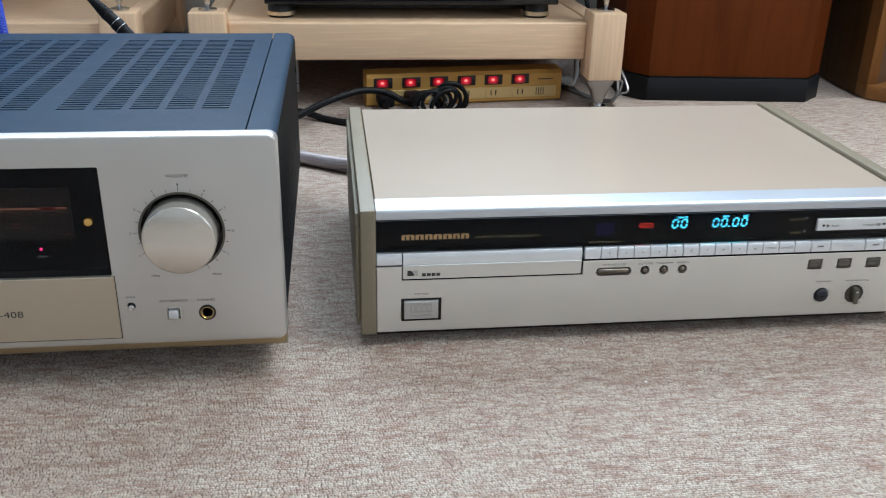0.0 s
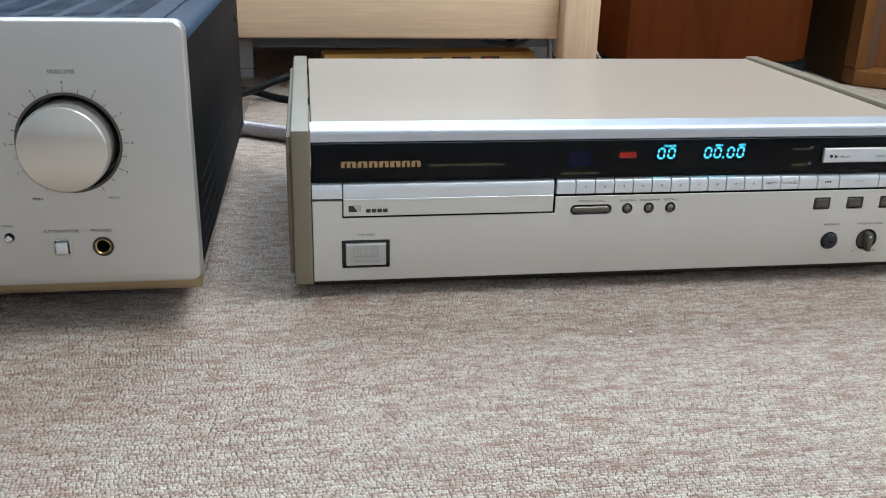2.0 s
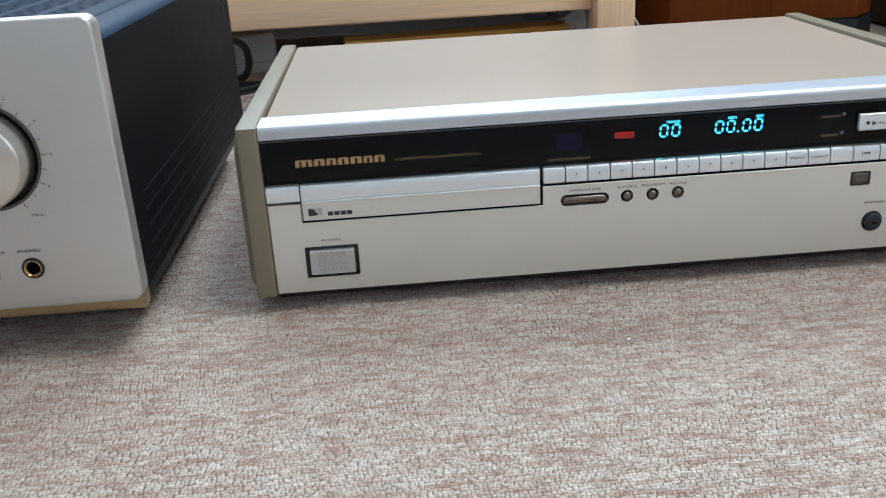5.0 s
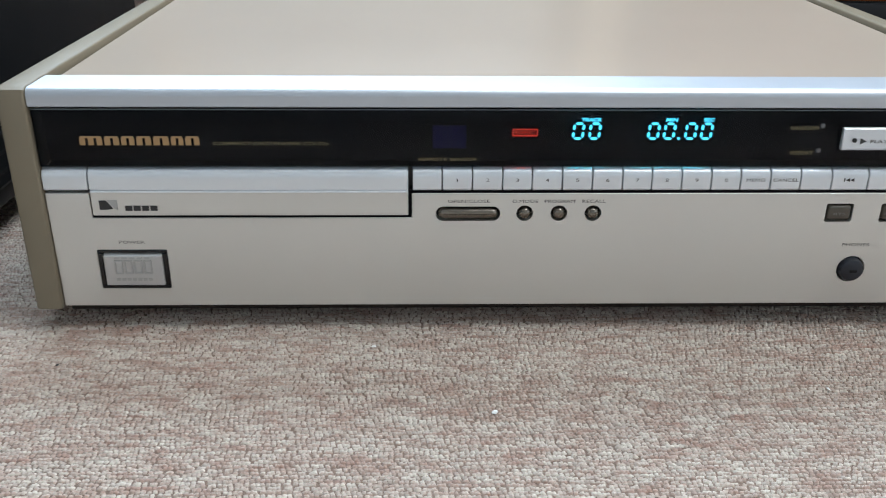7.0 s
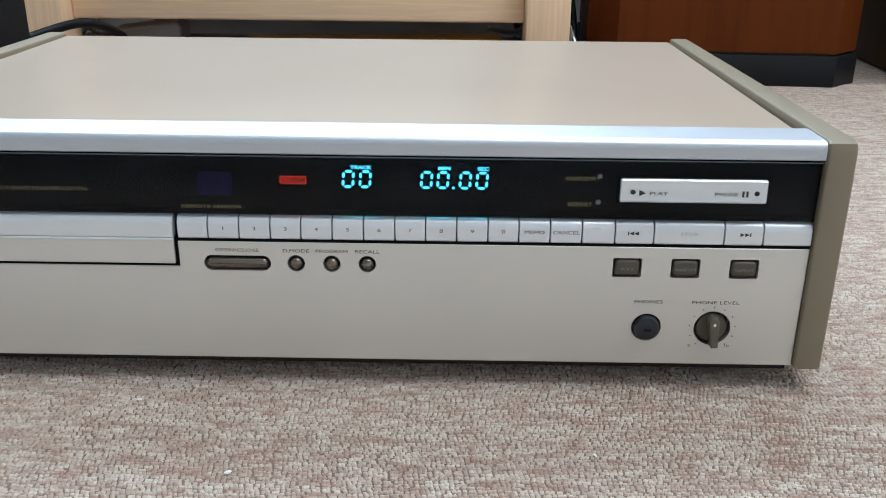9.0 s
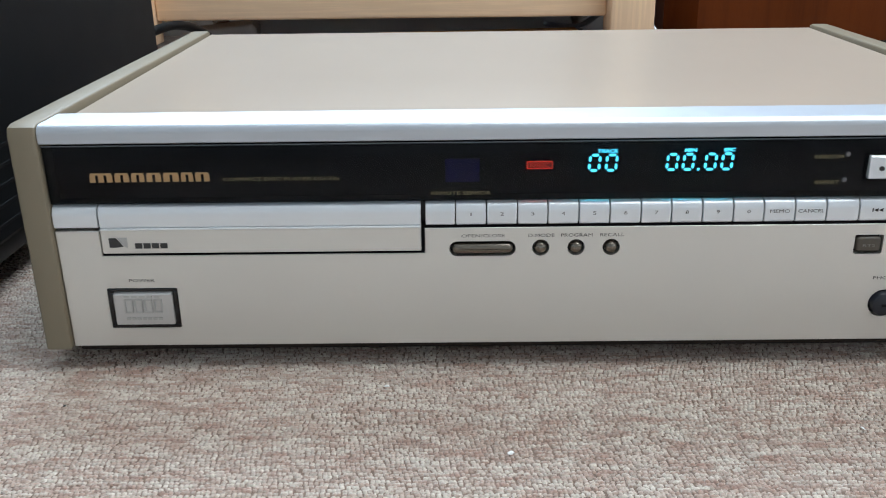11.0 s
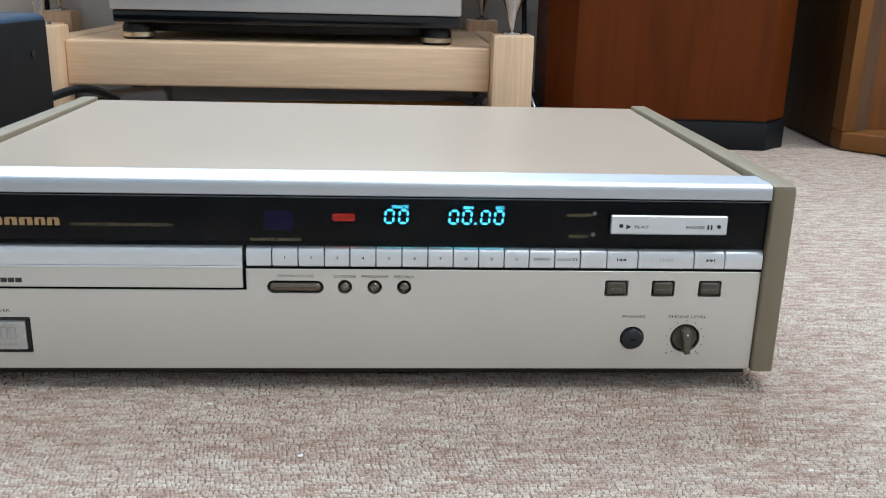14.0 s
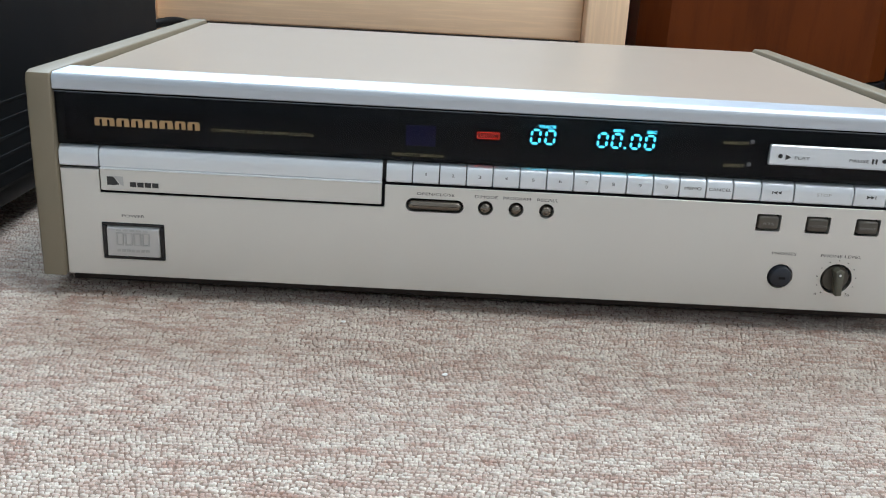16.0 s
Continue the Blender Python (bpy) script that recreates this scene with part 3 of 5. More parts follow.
    # power switch with embossed badge drawn as plain bars, toned darker for the relief's shading
    fr = bmesh.new()
    for x0, x1, z0, z1 in ((0.0188, 0.0494, 0.0399, 0.0413), (0.0188, 0.0494, 0.0225, 0.0241), (0.0188, 0.0209, 0.0241, 0.0399), (0.0473, 0.0494, 0.0241, 0.0399)):
        box(x0, x1, -0.0004, 0.0044, z0, z1, 0.0003, 1, into=fr)
    part("switch_frame", fr, "gloss", p, "black surround of the power switch")
    pw = part("power_button", prism([(0.006, 0.0243), (-0.0008, 0.0243), (-0.0008, 0.0384), (0.0006, 0.0397), (0.006, 0.0397)], 0.0211, 0.0471, "x", 0.0003, 1), "emboss", p, "silver rocker with an embossed badge")
    for q in range(4):
        x0, x1 = 0.0258 + q * 0.0043, 0.0294 + q * 0.0043
        rim = bmesh.new()
        for c in ((x0, x1, 0.0361, 0.0366), (x0, x1, 0.0300, 0.0305), (x0, x0 + 0.0006, 0.0305, 0.0361), (x1 - 0.0006, x1, 0.0305, 0.0361)):
            box(c[0], c[1], -0.0014, -0.0006, c[2], c[3], into=rim)
        part("badge_bar", rim, "silverink", pw)
    for z0, z1, n in ((0.0374, 0.0381, 5), (0.0266, 0.0278, 7)):
        for q in range(n):
            st = 0.0165 / n
            part("badge_bar", box(0.0260 + q * st, 0.0260 + (q + 0.72) * st, -0.0012, -0.0006, z0, z1), "silverink", pw)
    words("POWER", 0.0290, 0.0402, 0.0444, 0.0458, -0.0001, "ink", fp)
    # disc drawer
    dr = part("disc_drawer", key_bm(0.0199, 0.1566, 0.0692, 0.0796), "key", p, "silver disc drawer front")
    part("drawer_ledge", box(0.0199, 0.1566, -0.0006, 0.004, 0.0579, 0.0688, 0.0003, 1), "champagne", dr)
    part("drawer_lip", box(0.0199, 0.1566, -0.0010, 0.002, 0.0684, 0.0694, 0.0003, 1), "key", dr)
    # plain drawer emblem
    part("emblem", prism([(0.0232, 0.0650), (0.0262, 0.0650), (0.0290, 0.0612), (0.0262, 0.0608), (0.0232, 0.0608)], -0.0009, -0.0004, "y"), "ink", dr)
    part("emblem", prism([(0.0268, 0.0652), (0.0310, 0.0652), (0.0310, 0.0606), (0.0296, 0.0612)], -0.0009, -0.0004, "y"), "silverink", dr)
    for q in range(4):
        part("emblem_bar", box(0.0342 + q * 0.0036, 0.0372 + q * 0.0036, -0.0009, -0.0004, 0.0603, 0.0626), "ink", dr)
    part("filler_strip", key_bm(0.0004, 0.0193, 0.0694, 0.0796), "key", p)
    # key row
    edges = (0.1584, 0.1713, 0.1844, 0.1975, 0.2103, 0.2234, 0.2365, 0.2496, 0.2624, 0.2754, 0.2884, 0.3012, 0.3143, 0.3275, 0.3412, 0.3573, 0.3865, 0.4026, 0.4228)
    signs = ("", "1", "2", "3", "4", "5", "6", "7", "8", "9", "0", "MEMO", "CANCEL", "", "back", "STOP", "next", "")
    for a, b, s in zip(edges, edges[1:], signs):
        k = part("key", key_bm(a + 0.00025, b - 0.00025, 0.0694, 0.0796), "key", p)
        c = (a + b) / 2
        if s in ("back", "next"):
            d = -1 if s == "back" else 1
            for q in (-0.0008, 0.0012):
                x = c + d * q
                part("arrow", prism([(x - d * 0.0009, 0.0750), (x + d * 0.0010, 0.0742), (x - d * 0.0009, 0.0734)], -0.0006, -0.0003, "y"), "ink", k)
            x = c + d * 0.0026
            part("arrow_bar", box(x - 0.0002, x + 0.0002, -0.0006, -0.0003, 0.0734, 0.0750), "ink", k)
        elif s:
            half = 0.00022 if s == "1" else 0.0007 if len(s) == 1 else 0.0041 if s == "MEMO" else 0.0055 if s == "CANCEL" else 0.0036
            words(s, c - half, c + half, 0.0734, 0.0749, -0.00048, "ink" if s != "STOP" else "silverink", k)
    # smoked window with display
    win = part("display_window", box(0.0004, W - 0.0004, 0.0006, 0.0022, 0.0798, 0.1052, 0.0005, 2), "glass", p, "smoked black display window")
    # Pale strip that paints the highlight on the window's upper edge.
    part("edge_glint", box(0.0008, W - 0.0008, -0.0002, 0.0006, 0.1050, 0.1053), "edge", win, "pale strip painted as the glint on the window's edge")
    part("window_backing", box(0.001, W - 0.001, 0.0095, 0.0115, 0.0798, 0.1055), "felt", p)
    yd = 0.0062
    for gx in (0.2277, 0.2348):
        part("lit_digit", digit_bm(gx, 0.0908, 0.0041, 0.0066, "abcdef", yd), "cyan", p, "glowing cyan digit")
    for gx in (0.2603, 0.2671, 0.2764, 0.2833):
        part("lit_digit", digit_bm(gx, 0.0908, 0.0041, 0.0066, "abcdef", yd), "cyan", p, "glowing cyan digit")
    part("lit_point", box(0.2732, 0.2742, yd, yd + 0.0003, 0.0903, 0.0913), "cyan", p)
    for gx in (0.2445, 0.2514):
        part("unlit_digit", digit_bm(gx, 0.0908, 0.0041, 0.0066, "abcdefg", yd + 0.0002), "unlit", p)
    for s, a, b in (("TRACK", 0.2309, 0.2398), ("MIN", 0.2674, 0.2724), ("SEC", 0.2836, 0.2884)):
        words(s, a, b, 0.0984, 0.1000, yd, "cyan", p, 0.1, "lit_word", 0.03)
    fr = bmesh.new()
    for a, b, c, d in ((0.2016, 0.2124, 0.0947, 0.0950), (0.2016, 0.2124, 0.0918, 0.0921), (0.2016, 0.2019, 0.0921, 0.0947), (0.2121, 0.2124, 0.0921, 0.0947)):
        box(a, b, yd, yd + 0.0003, c, d, into=fr)
    part("lit_frame", fr, "red", p, "glowing red outline")
    words("DISC", 0.2030, 0.2110, 0.0926, 0.0942, yd, "red", p, 0, "lit_word")
    part("remote_sensor", box(0.1672, 0.1816, 0.0050, 0.0054, 0.0868, 0.0968), "sensor", p, "dim violet sensor window")
    words("REMOTE SENSOR", 0.1612, 0.1862, 0.0826, 0.0840, 0.00045, "paleink", p)
    # maker's badge as seven plain gold blocks, each split by slits
    xx = 0.0189
    for wd, slits in ((0.0094, 2), (0.0060, 1), (0.0054, 1), (0.0060, 1), (0.0064, 1), (0.0050, 1), (0.0058, 1)):
        bm, leg = bmesh.new(), (wd - 0.0013 * slits) / (slits + 1)
        for q in range(slits + 1):
            x = xx + q * (leg + 0.0013)
            box(x, x + leg, 0.0001, 0.0005, 0.0896, 0.0927, into=bm)
        box(xx + 0.0004, xx + wd - 0.0004, 0.0001, 0.0005, 0.0927, 0.0935, into=bm)
        part("badge_bar", bm, "goldink", p, "plain gold bar of a maker's badge")
        xx += wd + 0.0010
    words("COMPACT DISC PLAYER CD-72a", 0.0744, 0.1232, 0.0896, 0.0910, 0.00045, "paleink", p)
    words("RANDOM", 0.3195, 0.3314, 0.0965, 0.0981, 0.00045, "paleink", p)
    words("REPEAT", 0.3210, 0.3310, 0.0855, 0.0871, 0.00045, "paleink", p)
    for z in (0.0982, 0.0872):
        part("indicator", turned([(0.0, -0.0006), (0.0008, -0.0005), (0.0012, 0.0003), (0.0, 0.0003)], (0.3332, 0.0008, z), "y", 16), "led_off", p)
    # play and pause rocker
    rc = part("rocker_recess", box(0.3406, 0.4020, 0.0001, 0.0007, 0.0872, 0.0988, 0.0002, 1), "felt", p)
    pts = [(0.001, 0.0882), (-0.0016, 0.0882), (-0.0023, 0.0889), (-0.0017, 0.0974), (-0.0012, 0.0979), (0.001, 0.0980)]
    pl = part("play_key", prism(pts, 0.3416, 0.4010, "x", 0.0003, 1), "key", p, "raised silver play and pause key")
    yk = -0.00235
    for xx in (0.3466, 0.3967):
        part("key_dot", turned([(0.0010, -0.0002), (0.0010, 0.0006)], (xx, yk, 0.0927), "y", 16), "black", pl)
    part("arrow", prism([(0.3492, 0.0936), (0.3518, 0.0923), (0.3492, 0.0910)], yk, yk + 0.0004, "y"), "ink", pl)
    words("PLAY", 0.3535, 0.3608, 0.0915, 0.0930, yk, "ink", pl)
    words("PAUSE", 0.3798, 0.3892, 0.0915, 0.0930, yk, "ink", pl)
    for xx in (0.3908, 0.3925):
        part("pause_bar", box(xx, xx + 0.0008, yk, yk + 0.0004, 0.0911, 0.0935), "ink", pl)
    # small controls
    part("open_button", prism(rounded_rect(0.1697, 0.1959, 0.0560, 0.0607, 0.0023), -0.0010, 0.006, "y", 0.0021, 5), "domed", p, "glossy taupe oblong button")
    for xx in (0.2077, 0.2228, 0.2378):
        part("round_button", turned([(0.0, -0.0014), (0.0009, -0.0013), (0.0018, -0.0009), (0.0024, -0.0002), (0.0027, 0.0008), (0.0028, 0.006), (0.0, 0.006)], (xx, 0, 0.0585), "y", 24), "domed", p, "glossy taupe domed button")
    for xx, s, hw in ((0.3474, "RTS", 0.0026), (0.3719, "RANDOM", 0.0042), (0.3965, "REPEAT", 0.0040)):
        b = part("square_button", box(xx - 0.0052, xx + 0.0052, -0.0005, 0.006, 0.0552, 0.0621, 0.0014, 4), "taupe", p, "taupe square button")
        words(s, xx - hw, xx + hw, 0.0577, 0.0589, -0.0006, "dimink", b)
    words("OPEN/CLOSE", 0.1738, 0.1922, 0.0636, 0.0650, -0.0001, "ink", fp)
    words("D.MODE", 0.2023, 0.2134, 0.0635, 0.0650, -0.0001, "ink", fp)
    words("PROGRAM", 0.2162, 0.2296, 0.0635, 0.0650, -0.0001, "ink", fp)
    words("RECALL", 0.2328, 0.2431, 0.0635, 0.0650, -0.0001, "ink", fp)
    words("PHONES", 0.3518, 0.3640, 0.0424, 0.0439, -0.0001, "ink", fp)
    words("PHONE LEVEL", 0.3764, 0.3966, 0.0424, 0.0439, -0.0001, "ink", fp)
    cap = part("phones_cap", turned([(0.0, -0.0030), (0.0036, -0.0028), (0.0050, -0.0021), (0.0056, -0.0008), (0.0057, 0.004), (0.0, 0.004)], (0.3578, 0, 0.0311), "y", 28), "bluecap", p, "blue-black rubber jack cover")
    part("cap_mark", box(0.3562, 0.3594, -0.0032, -0.0028, 0.0305, 0.0317), "rubber", cap)
    kn = part("level_knob", turned([(0.0, 0.0004), (0.0062, 0.0004), (0.0067, 0.0010), (0.0067, 0.005), (0.0, 0.005)], (0.3862, 0, 0.0311), "y", 32), "taupe", p, "dark olive rotary knob")
    gr = prism([(-0.0014, -0.0075), (0.0014, -0.0075), (0.0021, 0.0052), (0.0008, 0.0062), (-0.0008, 0.0062), (-0.0021, 0.0052)], -0.0048, 0.0008, "y", 0.0004, 2)
    gp = part("grip", gr, "grip", kn, at=pose(0.3862, 0, 0.0311, 0, -6, 0))
    part("index_dot", turned([(0.0, -0.0004), (0.0006, -0.0003), (0.0006, 0.0004), (0.0, 0.0004)], (0.0, -0.0048, 0.0036), "y", 12), "lint", gp, "white index dot")
    for q in range(11):
        a = radians(-140 + 28 * q)
        part("scale_dot", turned([(0.00028, -0.0002), (0.00028, 0.0002)], (0.3862 + 0.0098 * math.sin(a), -0.0, 0.0311 + 0.0098 * math.cos(a)), "y", 8), "ink", fp)
    words("0", 0.3766, 0.3776, 0.0220, 0.0233, -0.0001, "ink", fp)
    words("10", 0.3924, 0.3944, 0.0220, 0.0233, -0.0001, "ink", fp)
    for xx in (0.045, 0.38):
        for yy in (0.060, 0.245):
            part("foot", turned([(0.0, 0.0), (0.020, 0.0), (0.021, 0.002), (0.021, 0.0145), (0.0, 0.0145)], (xx, yy, 0), "z", 28), "rubber", p)
    return p


cd_player()


# ---------------------------------------------------------------- amplifier
def slotted_cover(x0, x1, y0, y1, z, cols, sy0, sy1, rows, fill, deep):
    """A flat cover with columns of cross slots that go through it."""
    xs = sorted({x0, x1, *[v for c in cols for v in c]})
    ys, step = [y0, sy0], (sy1 - sy0) / rows
    for r in range(rows):
        ys += [sy0 + r * step + step * fill, sy0 + (r + 1) * step]
    ys.append(y1)
    verts, faces, index = [], [], {}

    def v(x, y, zz):
        key = (round(x, 6), round(y, 6), round(zz, 6))
        if key not in index:
            index[key] = len(verts)
            verts.append(key)
        return index[key]
    for a, b in zip(xs, xs[1:]):
        col = any(abs(a - c[0]) < 1e-6 and abs(b - c[1]) < 1e-6 for c in cols)
        for n, (c, d) in enumerate(zip(ys, ys[1:])):
            if col and 0 < n < len(ys) - 2 and n % 2 == 1:
                faces.append((v(a, c, z), v(b, c, z), v(b, c, z - deep), v(a, c, z - deep)))
                faces.append((v(a, d, z), v(b, d, z), v(b, d, z - deep), v(a, d, z - deep)))
                faces.append((v(a, c, z), v(a, d, z), v(a, d, z - deep), v(a, c, z - deep)))
                faces.append((v(b, c, z), v(b, d, z), v(b, d, z - deep), v(b, c, z - deep)))
            else:
                faces.append((v(a, c, z), v(b, c, z), v(b, d, z), v(a, d, z)))
    me = bpy.data.meshes.new("slotted_cover")
    me.from_pydata(verts, [], faces)
    me.materials.append(M["amp_body"])
    return me


def amplifier():
    a = thing("amplifier", "champagne-fronted amplifier with slate slotted top, standing on the carpet", "amplifier", m=pose(-0.0650, -0.0395, 0, 0, 0, -0.25))
    W, top, bot = 0.475, 0.1830, 0.028
    # front panel: shoulders, lower lip that falls back
    bm = prism(rounded_rect(-W, 0, 0.0335, top, 0.006), 0.0, 0.014, "y", 0.0022, 3)
    holes = bmesh.new()
    turned([(0.0272, -0.02), (0.0272, 0.04)], (-0.0650, 0, 0.1172), "y", 48, into=holes)
    prism(rounded_rect(-0.3615, -0.1135, 0.0865, 0.1630, 0.0015, 3), -0.02, 0.04, "y", into=holes)
    prism(rounded_rect(-0.0802, -0.0714, 0.0524, 0.0614, 0.0006, 2), -0.02, 0.04, "y", into=holes)
    turned([(0.0037, -0.02), (0.0037, 0.04)], (-0.0535, 0, 0.0568), "y", 24, into=holes)
    turned([(0.0028, -0.02), (0.0028, 0.04)], (-0.1035, 0, 0.0634), "y", 20, into=holes)
    fp = part("front_panel", cut(bm, holes, "front_panel", "amp_front"), "amp_front", a, "brushed champagne aluminium front")
    part("lower_lip", prism([(0.0006, 0.0370), (0.0140, 0.0370), (0.0140, 0.0272), (0.0052, 0.0272), (0.0034, 0.0282), (0.0016, 0.0312)], -W + 0.0006, -0.0006, "x", 0.0008, 2), "amp_lip", a, "lower edge of the front, tinted gold-brown for the reflected carpet")
    part("panel_backing", box(-W + 0.005, -0.005, 0.0145, 0.020, 0.032, top - 0.004), "black", a)
    # body
    part("chassis", box(-W + 0.008, -0.008, 0.020, 0.402, bot + 0.002, 0.160, 0.001), "black", a)
    # Black plate added to deepen the shadow under the amplifier.
    part("shade_plate", box(-W + 0.008, -0.008, 0.030, 0.394, 0.0190, bot + 0.003, 0.001), "black", a)
    part("vent_tray", box(-W + 0.025, -0.025, 0.03, 0.399, 0.1680, 0.1700), "amp_body", a)
    cz = 0.1735
    right = [(-0.0607 - 0.0260 * q, -0.0406 - 0.0260 * q) for q in range(5)]
    cols = right + [(-0.2048 - 0.0268 * q, -0.1846 - 0.0268 * q) for q in range(4)] + [(-W - b, -W - a0) for a0, b in right]
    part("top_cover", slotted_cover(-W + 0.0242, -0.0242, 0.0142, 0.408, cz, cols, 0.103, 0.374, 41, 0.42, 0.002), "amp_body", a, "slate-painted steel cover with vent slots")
    for side in (0, 1):
        rail = [(-0.0230, cz), (-0.0095, cz), (-0.0055, cz - 0.0012), (-0.0034, cz - 0.0034), (-0.0028, cz - 0.0050), (-0.0090, cz - 0.0052), (-0.0230, cz - 0.004)]
        pts = [(-0.0028, cz - 0.0053), (-0.0022, cz - 0.008), (-0.0020, 0.034), (-0.0044, 0.031), (-0.0066, 0.034), (-0.0066, cz - 0.0053)]
        if side:
            pts, rail = [(-W - x, z) for x, z in pts], [(-W - x, z) for x, z in rail]
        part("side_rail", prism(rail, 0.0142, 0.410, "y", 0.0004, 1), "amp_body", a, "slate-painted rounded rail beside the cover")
        # Side panels and ribs have their shade in the colour.
        sp = part("side_panel", prism(pts, 0.0142, 0.410, "y", 0.0006, 2), "amp_side", a, "slate side panel, coloured near-black for shade")
        for z in (0.080, 0.070, 0.060, 0.050, 0.040):
            xs = (-0.0022, -0.00175) if not side else (-W + 0.00175, -W + 0.0022)
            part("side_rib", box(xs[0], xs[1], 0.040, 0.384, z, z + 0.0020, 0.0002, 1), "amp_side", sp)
        xx = -0.0019 if not side else -W + 0.0019
        part("screw_head", turned([(0.0, -0.0008), (0.0030, -0.0006), (0.0034, 0.0008), (0.0, 0.0008)], (xx, 0.375, 0.142), "x", 16), "black", sp)
    part("rear_panel", box(-W + 0.006, -0.006, 0.400, 0.406, 0.032, 0.168), "black", a)
    # volume
    part("knob_well", turned([(0.0270, 0.0002), (0.0270, 0.013), (0.0, 0.013)], (-0.0650, 0, 0.1172), "y", 48, open_front=True), "gloss", a)
    part("knob_ring", turned([(0.0281, 0.0004), (0.0281, -0.0006), (0.0267, -0.0006), (0.0267, 0.0004)], (-0.0650, 0, 0.1172), "y", 48, closed=True), "taupe", a)
    part("volume_knob", turned([(0.0, -0.0165), (0.0222, -0.0165), (0.0228, -0.0162), (0.0233, -0.0156), (0.0236, -0.0146), (0.0244, 0.010), (0.0, 0.010)], (-0.0650, 0, 0.1172), "y", 56), "knob", a, "large satin champagne volume knob")
    for q in range(21):
        ang = radians(-150 + 15 * q)
        r0, r1 = 0.0286, 0.0314 if q % 2 == 0 else 0.0306
        d, n = Vector((math.sin(ang), math.cos(ang))), Vector((math.cos(ang), -math.sin(ang))) * 0.00016
        c = Vector((-0.0650, 0.1172))
        pts = [c + d * r0 + n, c + d * r1 + n, c + d * r1 - n, c + d * r0 - n]
        part("scale_tick", prism([(v.x, v.y) for v in pts], -0.0002, 0.0002, "y"), "ink", fp)
        if q % 2 == 0 and 0 < q < 20:
            t = c + d * 0.0333
            hw = 0.0002 if q == 2 else 0.0006
            words(str(q // 2), t.x - hw, t.x + hw, t.y - 0.0008, t.y + 0.0008, -0.0002, "ink", fp)
    words("MIN", -0.0877, -0.0827, 0.0850, 0.0866, -0.0002, "ink", fp)
    words("MAX", -0.0475, -0.0415, 0.0850, 0.0866, -0.0002, "ink", fp)
    words("VOLUME", -0.0720, -0.0576, 0.1553, 0.1575, -0.0002, "ink", fp)
    words("ATTENUATOR", -0.0850, -0.0658, 0.0656, 0.0674, -0.0002, "ink", fp)
    words("PHONES", -0.0594, -0.0478, 0.0656, 0.0674, -0.0002, "ink", fp)
    words("OPEN", -0.1067, -0.1005, 0.0696, 0.0710, -0.0002, "ink", fp)
    at = part("attenuator_button", box(-0.0790, -0.0727, -0.0028, 0.008, 0.0536, 0.0601, 0.0006), "key", a)
    bz = bmesh.new()
    for x0, x1, z0, z1 in ((-0.0807, -0.0709, 0.0608, 0.0618), (-0.0807, -0.0709, 0.0520, 0.0530), (-0.0807, -0.0797, 0.0530, 0.0608), (-0.0719, -0.0709, 0.0530, 0.0608)):
        box(x0, x1, -0.0008, 0.004, z0, z1, 0.0003, 1, into=bz)
    part("button_bezel", bz, "knob", a)
    part("phones_jack", turned([(0.0039, 0.004), (0.0039, -0.0008), (0.0042, -0.0012), (0.0045, -0.0010), (0.0046, 0.0006)], (-0.0535, 0, 0.0568), "y", 32, closed=True), "gold", a, "gold-ringed headphone socket")
    part("jack_ring", turned([(0.0047, 0.0006), (0.0047, -0.0007), (0.0058, -0.0005), (0.0059, 0.0006)], (-0.0535, 0, 0.0568), "y", 32, closed=True), "black", a)
    part("jack_bore", turned([(0.0035, 0.0000), (0.0035, 0.0135), (0.0, 0.0135)], (-0.0535, 0, 0.0568), "y", 24, open_front=True), "black", a)
    part("open_button", turned([(0.0, -0.0034), (0.0015, -0.0032), (0.0021, -0.0024), (0.0022, 0.010), (0.0, 0.010)], (-0.1035, 0, 0.0630), "y", 20), "chrome", a)
    # meter window
    w = part("meter_window", box(-0.3613, -0.1137, 0.0010, 0.0026, 0.0867, 0.1628, 0.0003, 1), "glass", a, "smoked meter window")
    part("window_frame", box(-0.3615, -0.1135, 0.0120, 0.0142, 0.0865, 0.1630), "felt", a)
    for e in (-0.1360, -0.2480):
        mt = part("meter_face", box(e - 0.0920, e, 0.0085, 0.0095, 0.1105, 0.1465), "meter", a, "dim brown power meter face")
        part("scale_line", box(e - 0.0880, e - 0.0195, 0.0080, 0.0086, 0.1321, 0.1332), "peach", mt)
        part("scale_line", box(e - 0.0195, e - 0.0095, 0.0080, 0.0086, 0.1319, 0.1334), "orange", mt)
        part("scale_line", box(e - 0.0095, e - 0.0025, 0.0080, 0.0086, 0.1321, 0.1332), "peach", mt)
        part("thin_line", box(e - 0.0880, e - 0.0030, 0.0080, 0.0086, 0.1304, 0.1307), "amber", mt)
        for q in range(13):
            xx = e - 0.0860 + q * 0.0065
            part("scale_tick", box(xx, xx + 0.0005, 0.0080, 0.0086, 0.1334, 0.1344 if q % 2 else 0.1350), "amber", mt)
            part("figure_bar", box(xx + 0.001, xx + 0.0030, 0.0080, 0.0086, 0.1278, 0.1288), "amber", mt)
        for fig, o, hw in (("20", -0.0365, 0.0017), ("10", -0.0285, 0.0016), ("0", -0.0155, 0.0009), ("+3", -0.0055, 0.0018)):
            words(fig, e + o - hw, e + o + hw, 0.1374, 0.1396, 0.0080, "amber", mt, 0, "figure")
        part("badge_bar", box(e - 0.0370, e - 0.0335, 0.0080, 0.0086, 0.1208, 0.1230), "amber", mt)
